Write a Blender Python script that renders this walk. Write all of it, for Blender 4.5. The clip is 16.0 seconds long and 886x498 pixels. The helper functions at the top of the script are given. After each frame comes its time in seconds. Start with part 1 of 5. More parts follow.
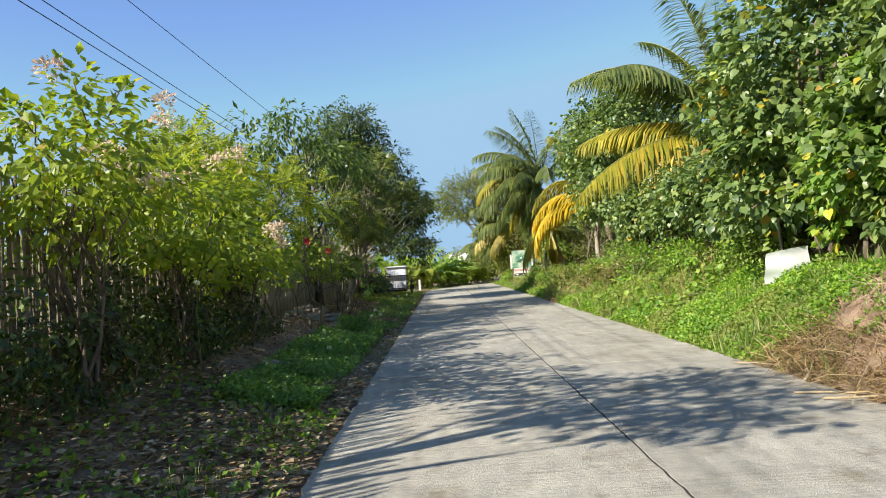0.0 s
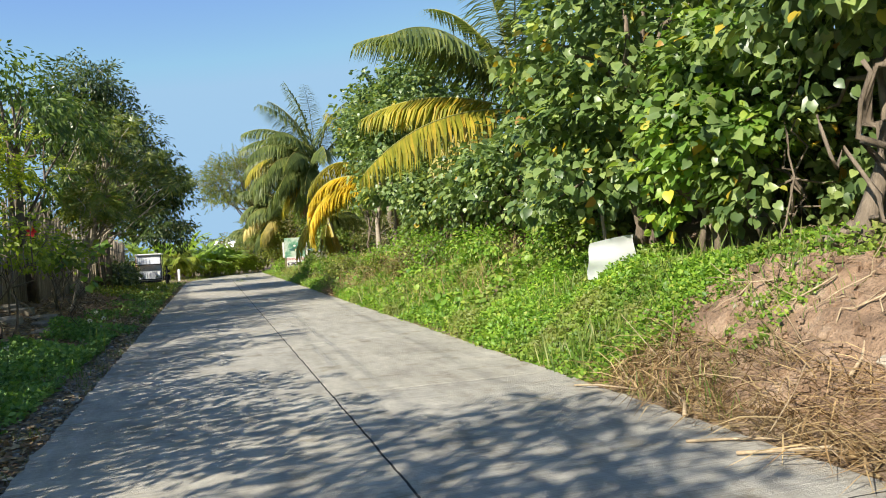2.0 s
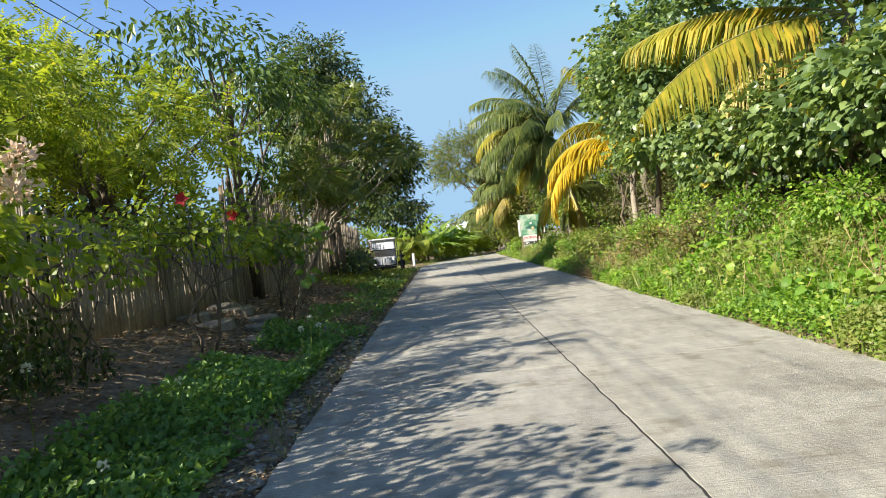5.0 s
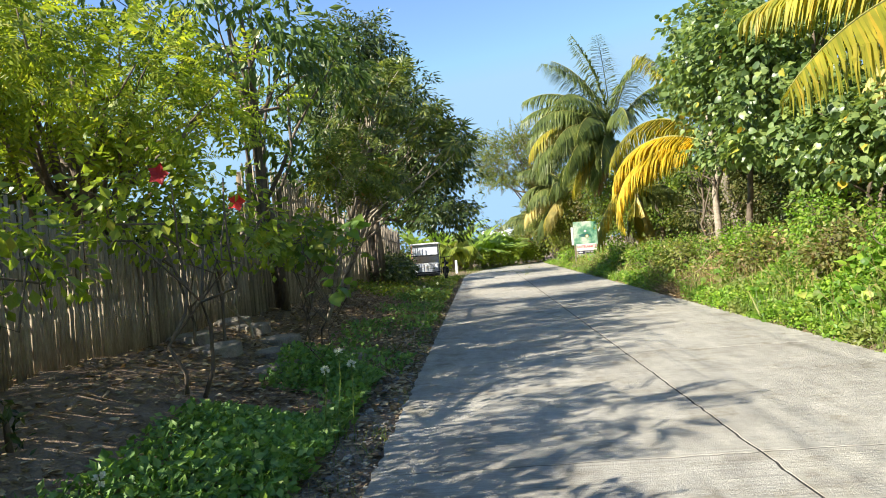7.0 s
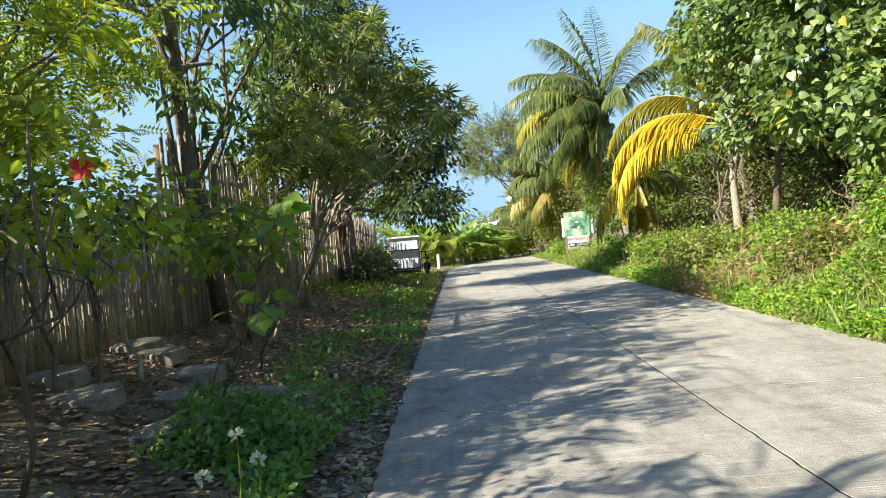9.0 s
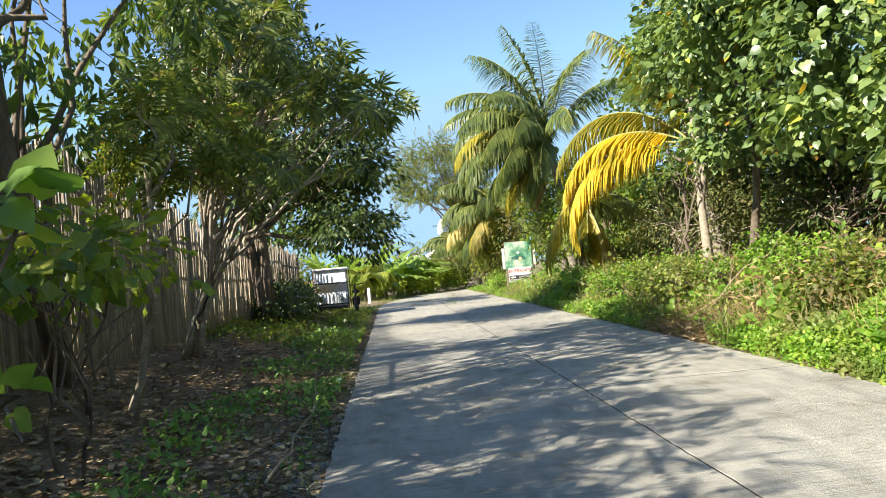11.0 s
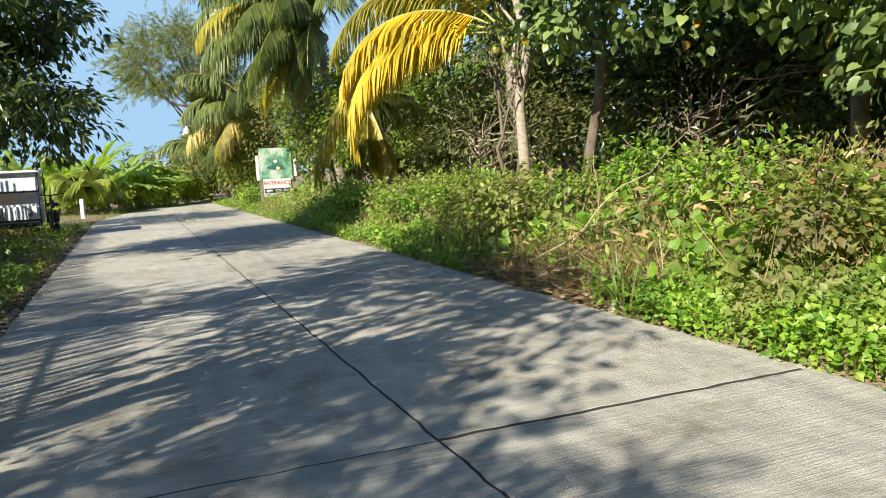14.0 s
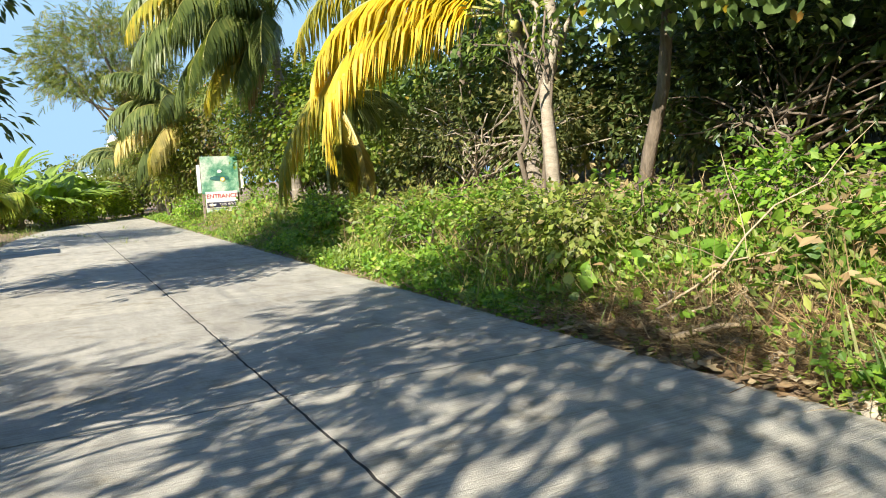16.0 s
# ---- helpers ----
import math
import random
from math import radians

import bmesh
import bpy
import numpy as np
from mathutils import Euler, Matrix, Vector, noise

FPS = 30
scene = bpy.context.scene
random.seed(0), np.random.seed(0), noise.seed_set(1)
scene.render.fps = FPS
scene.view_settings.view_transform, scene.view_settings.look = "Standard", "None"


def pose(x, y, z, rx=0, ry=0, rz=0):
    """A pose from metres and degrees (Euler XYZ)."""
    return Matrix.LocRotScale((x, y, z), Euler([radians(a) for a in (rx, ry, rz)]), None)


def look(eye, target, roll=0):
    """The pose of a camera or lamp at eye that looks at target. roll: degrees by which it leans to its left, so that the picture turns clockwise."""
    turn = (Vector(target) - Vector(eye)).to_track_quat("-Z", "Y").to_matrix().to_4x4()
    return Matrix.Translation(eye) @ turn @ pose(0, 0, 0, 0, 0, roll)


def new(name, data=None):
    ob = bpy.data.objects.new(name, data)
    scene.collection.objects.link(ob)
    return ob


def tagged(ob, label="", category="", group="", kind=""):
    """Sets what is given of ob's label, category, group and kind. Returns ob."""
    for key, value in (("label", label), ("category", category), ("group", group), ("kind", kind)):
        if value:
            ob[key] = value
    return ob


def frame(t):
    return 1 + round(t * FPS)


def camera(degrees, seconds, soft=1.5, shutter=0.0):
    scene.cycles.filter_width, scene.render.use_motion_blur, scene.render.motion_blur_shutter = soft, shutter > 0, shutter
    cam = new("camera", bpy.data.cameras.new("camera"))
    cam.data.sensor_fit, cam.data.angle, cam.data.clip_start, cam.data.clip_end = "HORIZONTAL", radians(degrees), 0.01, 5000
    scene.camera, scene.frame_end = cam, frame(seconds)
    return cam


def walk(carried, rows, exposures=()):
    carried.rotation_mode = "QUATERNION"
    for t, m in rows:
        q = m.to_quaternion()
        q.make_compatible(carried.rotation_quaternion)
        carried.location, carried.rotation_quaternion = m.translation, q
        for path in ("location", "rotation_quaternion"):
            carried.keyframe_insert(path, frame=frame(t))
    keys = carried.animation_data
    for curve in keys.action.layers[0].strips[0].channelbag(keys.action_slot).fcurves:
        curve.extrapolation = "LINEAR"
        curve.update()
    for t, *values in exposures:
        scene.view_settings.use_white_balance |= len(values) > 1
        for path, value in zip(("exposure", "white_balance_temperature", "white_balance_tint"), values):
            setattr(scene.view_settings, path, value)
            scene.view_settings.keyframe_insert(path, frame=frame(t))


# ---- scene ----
cam = camera(60.3, 16.0, soft=1.0)
PATH = [
    (0, (-0.07, 0.067, 1.492), (-0.064, 2.067, 1.54), -3.8),
    (0.5, (0.009, 0.85, 1.497), (0.25, 2.835, 1.55), -3.6),
    (1, (0.115, 1.605, 1.491), (0.527, 3.562, 1.531), -4.0),
    (1.5, (0.19, 2.364, 1.496), (0.711, 4.295, 1.505), -4.0),
    (2, (0.265, 3.108, 1.492), (0.847, 5.021, 1.474), -3.2),
    (2.5, (0.34, 3.846, 1.498), (0.954, 5.749, 1.461), -2.8),
    (3, (0.431, 4.525, 1.464), (1.041, 6.429, 1.414), -3.1),
    (3.5, (0.486, 5.245, 1.476), (1.055, 7.161, 1.42), -4.2),
    (4, (0.445, 5.951, 1.486), (0.927, 7.891, 1.433), -5.5),
    (4.5, (0.336, 6.667, 1.463), (0.672, 8.638, 1.411), -6.4),
    (5, (0.142, 7.351, 1.447), (0.141, 9.351, 1.419), -6.0),
    (5.2, (0.061, 7.631, 1.448), (-0.118, 9.623, 1.416), -6.3),
    (7.3, (-0.352, 10.76, 1.454), (-0.403, 12.759, 1.452), -3.5),
    (7.5, (-0.358, 11.034, 1.447), (-0.359, 13.034, 1.433), -3.2),
    (8, (-0.339, 11.782, 1.447), (-0.259, 13.78, 1.417), -2.8),
    (8.5, (-0.376, 12.522, 1.438), (-0.355, 14.522, 1.408), -4.0),
    (8.7, (-0.422, 12.805, 1.464), (-0.459, 14.804, 1.434), -4.8),
    (10.8, (-0.586, 15.787, 1.437), (-0.642, 17.784, 1.516), -5.0),
    (11, (-0.562, 16.059, 1.411), (-0.42, 18.053, 1.459), -5.0),
    (11.5, (-0.498, 16.824, 1.374), (0.02, 18.756, 1.345), -6.2),
    (12, (-0.357, 17.675, 1.361), (0.509, 19.473, 1.239), -6.4),
    (12.5, (-0.223, 18.49, 1.335), (0.789, 20.208, 1.175), -3.2),
    (13, (-0.11, 19.247, 1.339), (0.898, 20.964, 1.15), -1.6),
    (13.5, (-0.01, 19.999, 1.336), (0.886, 21.775, 1.127), -1.8),
    (14, (0.054, 20.787, 1.358), (0.798, 22.63, 1.137), -2.9),
    (14.5, (0.111, 21.552, 1.374), (0.684, 23.459, 1.19), -4.1),
    (15, (0.136, 22.289, 1.383), (0.751, 24.183, 1.203), -4.4),
    (15.5, (0.163, 23.078, 1.362), (0.917, 24.916, 1.138), -4.1),
    (16, (0.14, 23.879, 1.391), (1.042, 25.652, 1.189), -3.0),
]
walk(cam, [(t, look(eye, target, roll)) for t, eye, target, roll in PATH], [(0, 1.1, 6600, 8), (4, 1.13, 6600, 8), (7, 1.42, 6600, 8), (11, 1.48, 6600, 8), (12, 1.26, 6600, 8), (14, 1.24, 6600, 8), (15, 1.42, 6600, 8), (16, 1.44, 6600, 8)])

# ---- world, sun, exposure ----
SUN_DIR = Vector((-0.84 * math.cos(radians(32.5)), -0.54 * math.cos(radians(32.5)), math.sin(radians(32.5))))
world = bpy.data.worlds.new("world")
scene.world = world
world.use_nodes = True
wn = world.node_tree.nodes
sky = wn.new("ShaderNodeTexSky")
sky.sky_type = "NISHITA"
sky.sun_disc = False
sky.sun_elevation = radians(32.5)
sky.sun_rotation = math.atan2(SUN_DIR.x, SUN_DIR.y)
sky.altitude = 4500
sky.air_density, sky.dust_density, sky.ozone_density = 0.85, 0.0, 2.7
wn["Background"].inputs["Strength"].default_value = 0.15
clear = wn.new("ShaderNodeMix")  # a deep clear blue down to the horizon, with no white glare
clear.data_type, clear.blend_type = "RGBA", "DARKEN"
clear.inputs[0].default_value = 1.0
clear.inputs[7].default_value = (1.15, 1.85, 2.65, 1)
world.node_tree.links.new(sky.outputs[0], clear.inputs[6])
world.node_tree.links.new(clear.outputs[2], wn["Background"].inputs["Color"])
sun_data = bpy.data.lights.new("sun", "SUN")
sun_data.energy, sun_data.angle, sun_data.color = 4.4, radians(0.55), (1.0, 0.93, 0.82)
sun = new("sun", sun_data)
sun.matrix_world = look((0, 0, 30), Vector((0, 0, 30)) - SUN_DIR)


# ---- materials ----
def material(name):
    m = bpy.data.materials.new(name)
    m.use_nodes = True
    return m, m.node_tree.nodes, m.node_tree.links, m.node_tree.nodes["Principled BSDF"]


def ramp(nodes, stops):
    r = nodes.new("ShaderNodeValToRGB")
    while len(r.color_ramp.elements) < len(stops):
        r.color_ramp.elements.new(0.5)
    for e, (p, c) in zip(r.color_ramp.elements, stops):
        e.position, e.color = p, (*c, 1)
    return r


def noise_tex(nodes, links, scale, detail=4, rough=0.6, stretch=None):
    geo = nodes.new("ShaderNodeNewGeometry")
    t = nodes.new("ShaderNodeTexNoise")
    t.inputs["Scale"].default_value, t.inputs["Detail"].default_value, t.inputs["Roughness"].default_value = scale, detail, rough
    if stretch:
        mp = nodes.new("ShaderNodeMapping")
        mp.inputs["Scale"].default_value = stretch
        links.new(geo.outputs["Position"], mp.inputs["Vector"])
        links.new(mp.outputs[0], t.inputs["Vector"])
    else:
        links.new(geo.outputs["Position"], t.inputs["Vector"])
    return t


def mix(nodes, links, kind, fac, a, b):
    x = nodes.new("ShaderNodeMix")
    x.data_type, x.blend_type = "RGBA", kind
    if isinstance(fac, float):
        x.inputs[0].default_value = fac
    else:
        links.new(fac, x.inputs[0])
    for sock, v in ((x.inputs[6], a), (x.inputs[7], b)):
        if isinstance(v, tuple):
            sock.default_value = (*v, 1)
        else:
            links.new(v, sock)
    return x.outputs[2]


def bump(nodes, links, bsdf, height, strength, distance):
    b = nodes.new("ShaderNodeBump")
    b.inputs["Strength"].default_value, b.inputs["Distance"].default_value = strength, distance
    links.new(height, b.inputs["Height"])
    links.new(b.outputs[0], bsdf.inputs["Normal"])
    return b


def leaf_material(name, stops, rough=0.42, through_light=0.3, glow_tint=(1.0, 1.0, 0.5), spec=0.5, sere=None):
    """Foliage: colour varies leaf by leaf and blotch by blotch; some light passes through."""
    m, n, l, p = material(name)
    geo = n.new("ShaderNodeNewGeometry")
    r = ramp(n, stops)
    l.new(geo.outputs["Random Per Island"], r.inputs[0])
    blot = noise_tex(n, l, 1.1, 3)
    r2 = ramp(n, [(0.3, (0.62, 0.66, 0.6)), (0.7, (1.25, 1.2, 1.05))])
    l.new(blot.outputs["Fac"], r2.inputs[0])
    col = mix(n, l, "MULTIPLY", 1.0, r.outputs[0], r2.outputs[0])
    if sere:
        patch = noise_tex(n, l, 0.9, 4)
        r4 = ramp(n, [(0.52, (0.0, 0.0, 0.0)), (0.66, (0.75, 0.75, 0.75))])
        l.new(patch.outputs["Fac"], r4.inputs[0])
        col = mix(n, l, "MIX", r4.outputs[0], col, sere)
    l.new(col, p.inputs["Base Color"])
    p.inputs["Roughness"].default_value = rough
    p.inputs["Specular IOR Level"].default_value = spec
    tr = n.new("ShaderNodeBsdfTranslucent")
    tcol = mix(n, l, "MULTIPLY", 1.0, col, tuple(1.7 * g for g in glow_tint))
    l.new(tcol, tr.inputs["Color"])
    ms = n.new("ShaderNodeMixShader")
    ms.inputs[0].default_value = through_light
    l.new(p.outputs[0], ms.inputs[1])
    l.new(tr.outputs[0], ms.inputs[2])
    l.new(ms.outputs[0], n["Material Output"].inputs[0])
    return m


def rough_material(name, stops, scale, fine, bump_strength=0.5, bump_dist=0.02, rough=0.9, stretch=None, per_object=0.0, metal=0.0):
    """Matt surface with coarse and fine variation and relief."""
    m, n, l, p = material(name)
    a = noise_tex(n, l, scale, 5, 0.65, stretch)
    r = ramp(n, stops)
    l.new(a.outputs["Fac"], r.inputs[0])
    b = noise_tex(n, l, fine, 4, 0.7, stretch)
    r2 = ramp(n, [(0.3, (0.7, 0.7, 0.7)), (0.72, (1.2, 1.2, 1.2))])
    l.new(b.outputs["Fac"], r2.inputs[0])
    col = mix(n, l, "MULTIPLY", 1.0, r.outputs[0], r2.outputs[0])
    if per_object:
        info = n.new("ShaderNodeObjectInfo")
        r3 = ramp(n, [(0.0, (1 - per_object,) * 3), (1.0, (1 + per_object,) * 3)])
        l.new(info.outputs["Random"], r3.inputs[0])
        col = mix(n, l, "MULTIPLY", 1.0, col, r3.outputs[0])
    l.new(col, p.inputs["Base Color"])
    p.inputs["Roughness"].default_value, p.inputs["Metallic"].default_value = rough, metal
    bump(n, l, p, b.outputs["Fac"], bump_strength, bump_dist)
    return m


def plain_material(name, colour, rough=0.5, metal=0.0, vary=0.12, scale=8.0):
    m, n, l, p = material(name)
    a = noise_tex(n, l, scale, 4, 0.65)
    r = ramp(n, [(0.3, tuple(c * (1 - vary) for c in colour)), (0.7, tuple(min(1, c * (1 + vary)) for c in colour))])
    l.new(a.outputs["Fac"], r.inputs[0])
    l.new(r.outputs[0], p.inputs["Base Color"])
    p.inputs["Roughness"].default_value, p.inputs["Metallic"].default_value = rough, metal
    bump(n, l, p, a.outputs["Fac"], 0.15, 0.01)
    return m


def concrete_material():
    m, n, l, p = material("road_concrete")
    big = noise_tex(n, l, 0.55, 5, 0.6)
    r = ramp(n, [(0.25, (0.362, 0.342, 0.297)), (0.5, (0.47, 0.45, 0.394)), (0.75, (0.55, 0.53, 0.467))])
    l.new(big.outputs["Fac"], r.inputs[0])
    mid = noise_tex(n, l, 5.0, 6, 0.7, (1.0, 0.35, 1.0))
    r2 = ramp(n, [(0.3, (0.72, 0.71, 0.70)), (0.62, (1.10, 1.09, 1.07))])
    l.new(mid.outputs["Fac"], r2.inputs[0])
    c1 = mix(n, l, "MULTIPLY", 1.0, r.outputs[0], r2.outputs[0])
    fine = noise_tex(n, l, 150.0, 3, 0.7)
    r3 = ramp(n, [(0.32, (0.55, 0.55, 0.55)), (0.68, (1.32, 1.32, 1.32))])
    l.new(fine.outputs["Fac"], r3.inputs[0])
    c2 = mix(n, l, "MULTIPLY", 0.8, c1, r3.outputs[0])
    info = n.new("ShaderNodeObjectInfo")
    r4 = ramp(n, [(0.0, (0.93, 0.93, 0.94)), (1.0, (1.06, 1.05, 1.03))])
    l.new(info.outputs["Random"], r4.inputs[0])
    c3 = mix(n, l, "MULTIPLY", 1.0, c2, r4.outputs[0])
    stain = noise_tex(n, l, 1.7, 6, 0.72)
    r5 = ramp(n, [(0.34, (0.62, 0.58, 0.50)), (0.46, (1.0, 1.0, 1.0)), (0.60, (1.0, 1.0, 1.0)), (0.70, (1.14, 1.13, 1.10))])
    l.new(stain.outputs["Fac"], r5.inputs[0])
    c4 = mix(n, l, "MULTIPLY", 0.8, c3, r5.outputs[0])
    broom = noise_tex(n, l, 3.0, 3, 0.6, (0.4, 20.0, 1.0))
    r6 = ramp(n, [(0.36, (0.81, 0.80, 0.79)), (0.60, (1.08, 1.08, 1.07))])
    l.new(broom.outputs["Fac"], r6.inputs[0])
    c5 = mix(n, l, "MULTIPLY", 1.0, c4, r6.outputs[0])
    l.new(c5, p.inputs["Base Color"])
    p.inputs["Roughness"].default_value = 0.82
    p.inputs["Specular IOR Level"].default_value = 0.3
    add = n.new("ShaderNodeMath")
    add.operation = "MULTIPLY_ADD"
    add.inputs[1].default_value = 1.6
    l.new(broom.outputs["Fac"], add.inputs[0])
    l.new(fine.outputs["Fac"], add.inputs[2])
    bump(n, l, p, add.outputs[0], 0.8, 0.010)
    return m


M = {}
M["concrete"] = concrete_material()
M["joint"] = plain_material("joint_filler", (0.03, 0.028, 0.025), 0.95)
M["soil"] = rough_material("soil", [(0.3, (0.17, 0.115, 0.072)), (0.5, (0.28, 0.20, 0.13)), (0.72, (0.38, 0.29, 0.20))], 2.2, 26, 0.9, 0.05)
M["red_dirt"] = rough_material("red_dirt", [(0.25, (0.17, 0.105, 0.065)), (0.5, (0.35, 0.23, 0.145)), (0.75, (0.52, 0.39, 0.275))], 3.4, 26, 1.0, 0.06)
M["stone"] = rough_material("stone", [(0.3, (0.17, 0.165, 0.15)), (0.7, (0.36, 0.34, 0.30))], 7, 40, 0.7, 0.02, 0.85, None, 0.3)
M["slab_stone"] = rough_material("slab_stone", [(0.3, (0.22, 0.19, 0.15)), (0.7, (0.42, 0.37, 0.30))], 5, 45, 0.6, 0.015, 0.85, None, 0.2)
M["pale_rock"] = rough_material("pale_rock", [(0.3, (0.32, 0.27, 0.20)), (0.7, (0.50, 0.44, 0.35))], 6, 40, 0.6, 0.02, 0.85, None, 0.2)
M["bark"] = rough_material("bark", [(0.3, (0.10, 0.075, 0.05)), (0.7, (0.24, 0.19, 0.14))], 6, 30, 0.9, 0.02, 0.9, (1, 1, 0.3))
M["pale_bark"] = rough_material("pale_bark", [(0.3, (0.26, 0.21, 0.155)), (0.7, (0.46, 0.40, 0.31))], 6, 30, 0.7, 0.02, 0.85, (1, 1, 3.0))
M["palm_bark"] = rough_material("palm_bark", [(0.3, (0.20, 0.17, 0.13)), (0.7, (0.42, 0.36, 0.29))], 3, 18, 0.9, 0.03, 0.9, (0.4, 0.4, 5.0))
M["bamboo"] = rough_material("bamboo", [(0.3, (0.20, 0.16, 0.11)), (0.7, (0.42, 0.35, 0.255))], 9, 60, 0.4, 0.008, 0.65, (1, 1, 0.25), 0.35)
M["twig"] = rough_material("twig", [(0.3, (0.28, 0.20, 0.12)), (0.7, (0.50, 0.40, 0.26))], 12, 60, 0.5, 0.008, 0.85)
M["heart"] = leaf_material("heart_leaf", [(0.0, (0.065, 0.115, 0.04)), (0.4, (0.13, 0.20, 0.07)), (0.8, (0.225, 0.305, 0.11)), (0.97, (0.30, 0.37, 0.12)), (0.982, (0.36, 0.38, 0.07)), (0.994, (0.55, 0.36, 0.03)), (1.0, (0.36, 0.20, 0.06))], 0.40, 0.30, spec=0.6)
M["vine_leaf"] = leaf_material("vine_leaf", [(0.0, (0.09, 0.18, 0.04)), (0.5, (0.17, 0.29, 0.055)), (0.93, (0.27, 0.38, 0.07)), (1.0, (0.55, 0.46, 0.05))], 0.45, 0.40, spec=0.5)
M["dark_leaf"] = leaf_material("dark_leaf", [(0.0, (0.065, 0.11, 0.03)), (0.5, (0.105, 0.17, 0.042)), (0.95, (0.17, 0.235, 0.055)), (1.0, (0.22, 0.24, 0.06))], 0.38, 0.36)
# dark leaf colour with shade painted in; the tall fence tree is dark itself
M["shade_leaf"] = leaf_material("dark_shaded_leaf", [(0.0, (0.03, 0.055, 0.018)), (0.5, (0.065, 0.105, 0.03)), (0.9, (0.13, 0.175, 0.05)), (1.0, (0.20, 0.20, 0.07))], 0.36, 0.26)
M["narrow_leaf"] = leaf_material("narrow_olive_leaf", [(0.0, (0.07, 0.105, 0.03)), (0.5, (0.13, 0.175, 0.045)), (0.92, (0.22, 0.255, 0.065)), (1.0, (0.34, 0.30, 0.10))], 0.38, 0.34)
M["olive_leaf"] = leaf_material("olive_sprig_leaf", [(0.0, (0.15, 0.195, 0.04)), (0.6, (0.24, 0.285, 0.055)), (0.95, (0.33, 0.34, 0.075)), (1.0, (0.36, 0.28, 0.07))], 0.45, 0.48)
M["thicket"] = leaf_material("thicket_leaf", [(0.0, (0.065, 0.085, 0.03)), (0.5, (0.115, 0.14, 0.05)), (0.85, (0.19, 0.205, 0.08)), (1.0, (0.28, 0.23, 0.12))], 0.6, 0.36, spec=0.3)
M["hibiscus"] = leaf_material("hibiscus_leaf", [(0.0, (0.16, 0.23, 0.03)), (0.5, (0.26, 0.34, 0.04)), (0.93, (0.32, 0.38, 0.05)), (1.0, (0.42, 0.36, 0.06))], 0.45, 0.46)
M["feather"] = leaf_material("feathery_leaf", [(0.0, (0.16, 0.22, 0.03)), (0.5, (0.27, 0.34, 0.04)), (0.9, (0.38, 0.41, 0.05)), (1.0, (0.40, 0.36, 0.05))], 0.5, 0.5)
M["olive_feather"] = leaf_material("olive_feathery_leaf", [(0.0, (0.095, 0.135, 0.03)), (0.6, (0.165, 0.21, 0.045)), (0.92, (0.24, 0.265, 0.06)), (1.0, (0.34, 0.17, 0.07))], 0.55, 0.44, sere=(0.22, 0.15, 0.08))
M["shrub"] = leaf_material("shrub_leaf", [(0.0, (0.085, 0.145, 0.026)), (0.5, (0.155, 0.23, 0.034)), (0.93, (0.25, 0.30, 0.045)), (1.0, (0.34, 0.26, 0.05))], 0.45, 0.42)
M["weed"] = leaf_material("weed_leaf", [(0.0, (0.085, 0.19, 0.024)), (0.5, (0.175, 0.315, 0.038)), (0.9, (0.285, 0.43, 0.055)), (1.0, (0.40, 0.42, 0.10))], 0.5, 0.38, sere=(0.25, 0.25, 0.08))
M["brush_leaf"] = leaf_material("sunlit_brush_leaf", [(0.0, (0.13, 0.17, 0.045)), (0.5, (0.22, 0.29, 0.06)), (0.85, (0.33, 0.38, 0.09)), (1.0, (0.44, 0.34, 0.16))], 0.5, 0.42, sere=(0.27, 0.22, 0.11))
M["shade_weed"] = leaf_material("shade_weed_leaf", [(0.0, (0.11, 0.22, 0.06)), (0.6, (0.19, 0.34, 0.09)), (1.0, (0.30, 0.43, 0.12))], 0.5, 0.32)
M["grass"] = leaf_material("grass_blade", [(0.0, (0.09, 0.155, 0.03)), (0.6, (0.17, 0.24, 0.05)), (1.0, (0.32, 0.31, 0.12))], 0.55, 0.35)
M["dry"] = leaf_material("dry_stem", [(0.0, (0.14, 0.085, 0.045)), (0.5, (0.32, 0.22, 0.12)), (1.0, (0.52, 0.40, 0.24))], 0.8, 0.15, (1, 0.9, 0.7), 0.2)
M["litter"] = leaf_material("leaf_litter", [(0.0, (0.15, 0.10, 0.065)), (0.5, (0.35, 0.245, 0.15)), (0.9, (0.52, 0.41, 0.27)), (1.0, (0.58, 0.50, 0.38))], 0.8, 0.08, (1, 0.9, 0.7), 0.2)
M["palm_green"] = leaf_material("palm_leaflet", [(0.0, (0.09, 0.13, 0.04)), (0.6, (0.16, 0.205, 0.065)), (1.0, (0.26, 0.28, 0.105))], 0.42, 0.34)
M["palm_lime"] = leaf_material("yellowing_palm_leaflet", [(0.0, (0.22, 0.24, 0.03)), (0.6, (0.38, 0.34, 0.045)), (1.0, (0.52, 0.36, 0.05))], 0.45, 0.35)
M["palm_pale"] = leaf_material("pale_palm_leaflet", [(0.0, (0.40, 0.36, 0.14)), (0.6, (0.55, 0.48, 0.20)), (1.0, (0.60, 0.50, 0.25))], 0.5, 0.35)
M["palm_yellow"] = leaf_material("yellow_palm_leaflet", [(0.0, (0.44, 0.34, 0.02)), (0.6, (0.66, 0.49, 0.03)), (1.0, (0.70, 0.47, 0.04))], 0.45, 0.35, (1, 0.95, 0.5))
M["palm_dead"] = leaf_material("dead_palm_leaflet", [(0.0, (0.22, 0.12, 0.07)), (0.6, (0.40, 0.26, 0.16)), (1.0, (0.52, 0.38, 0.24))], 0.8, 0.15, (1, 0.9, 0.7), 0.2)
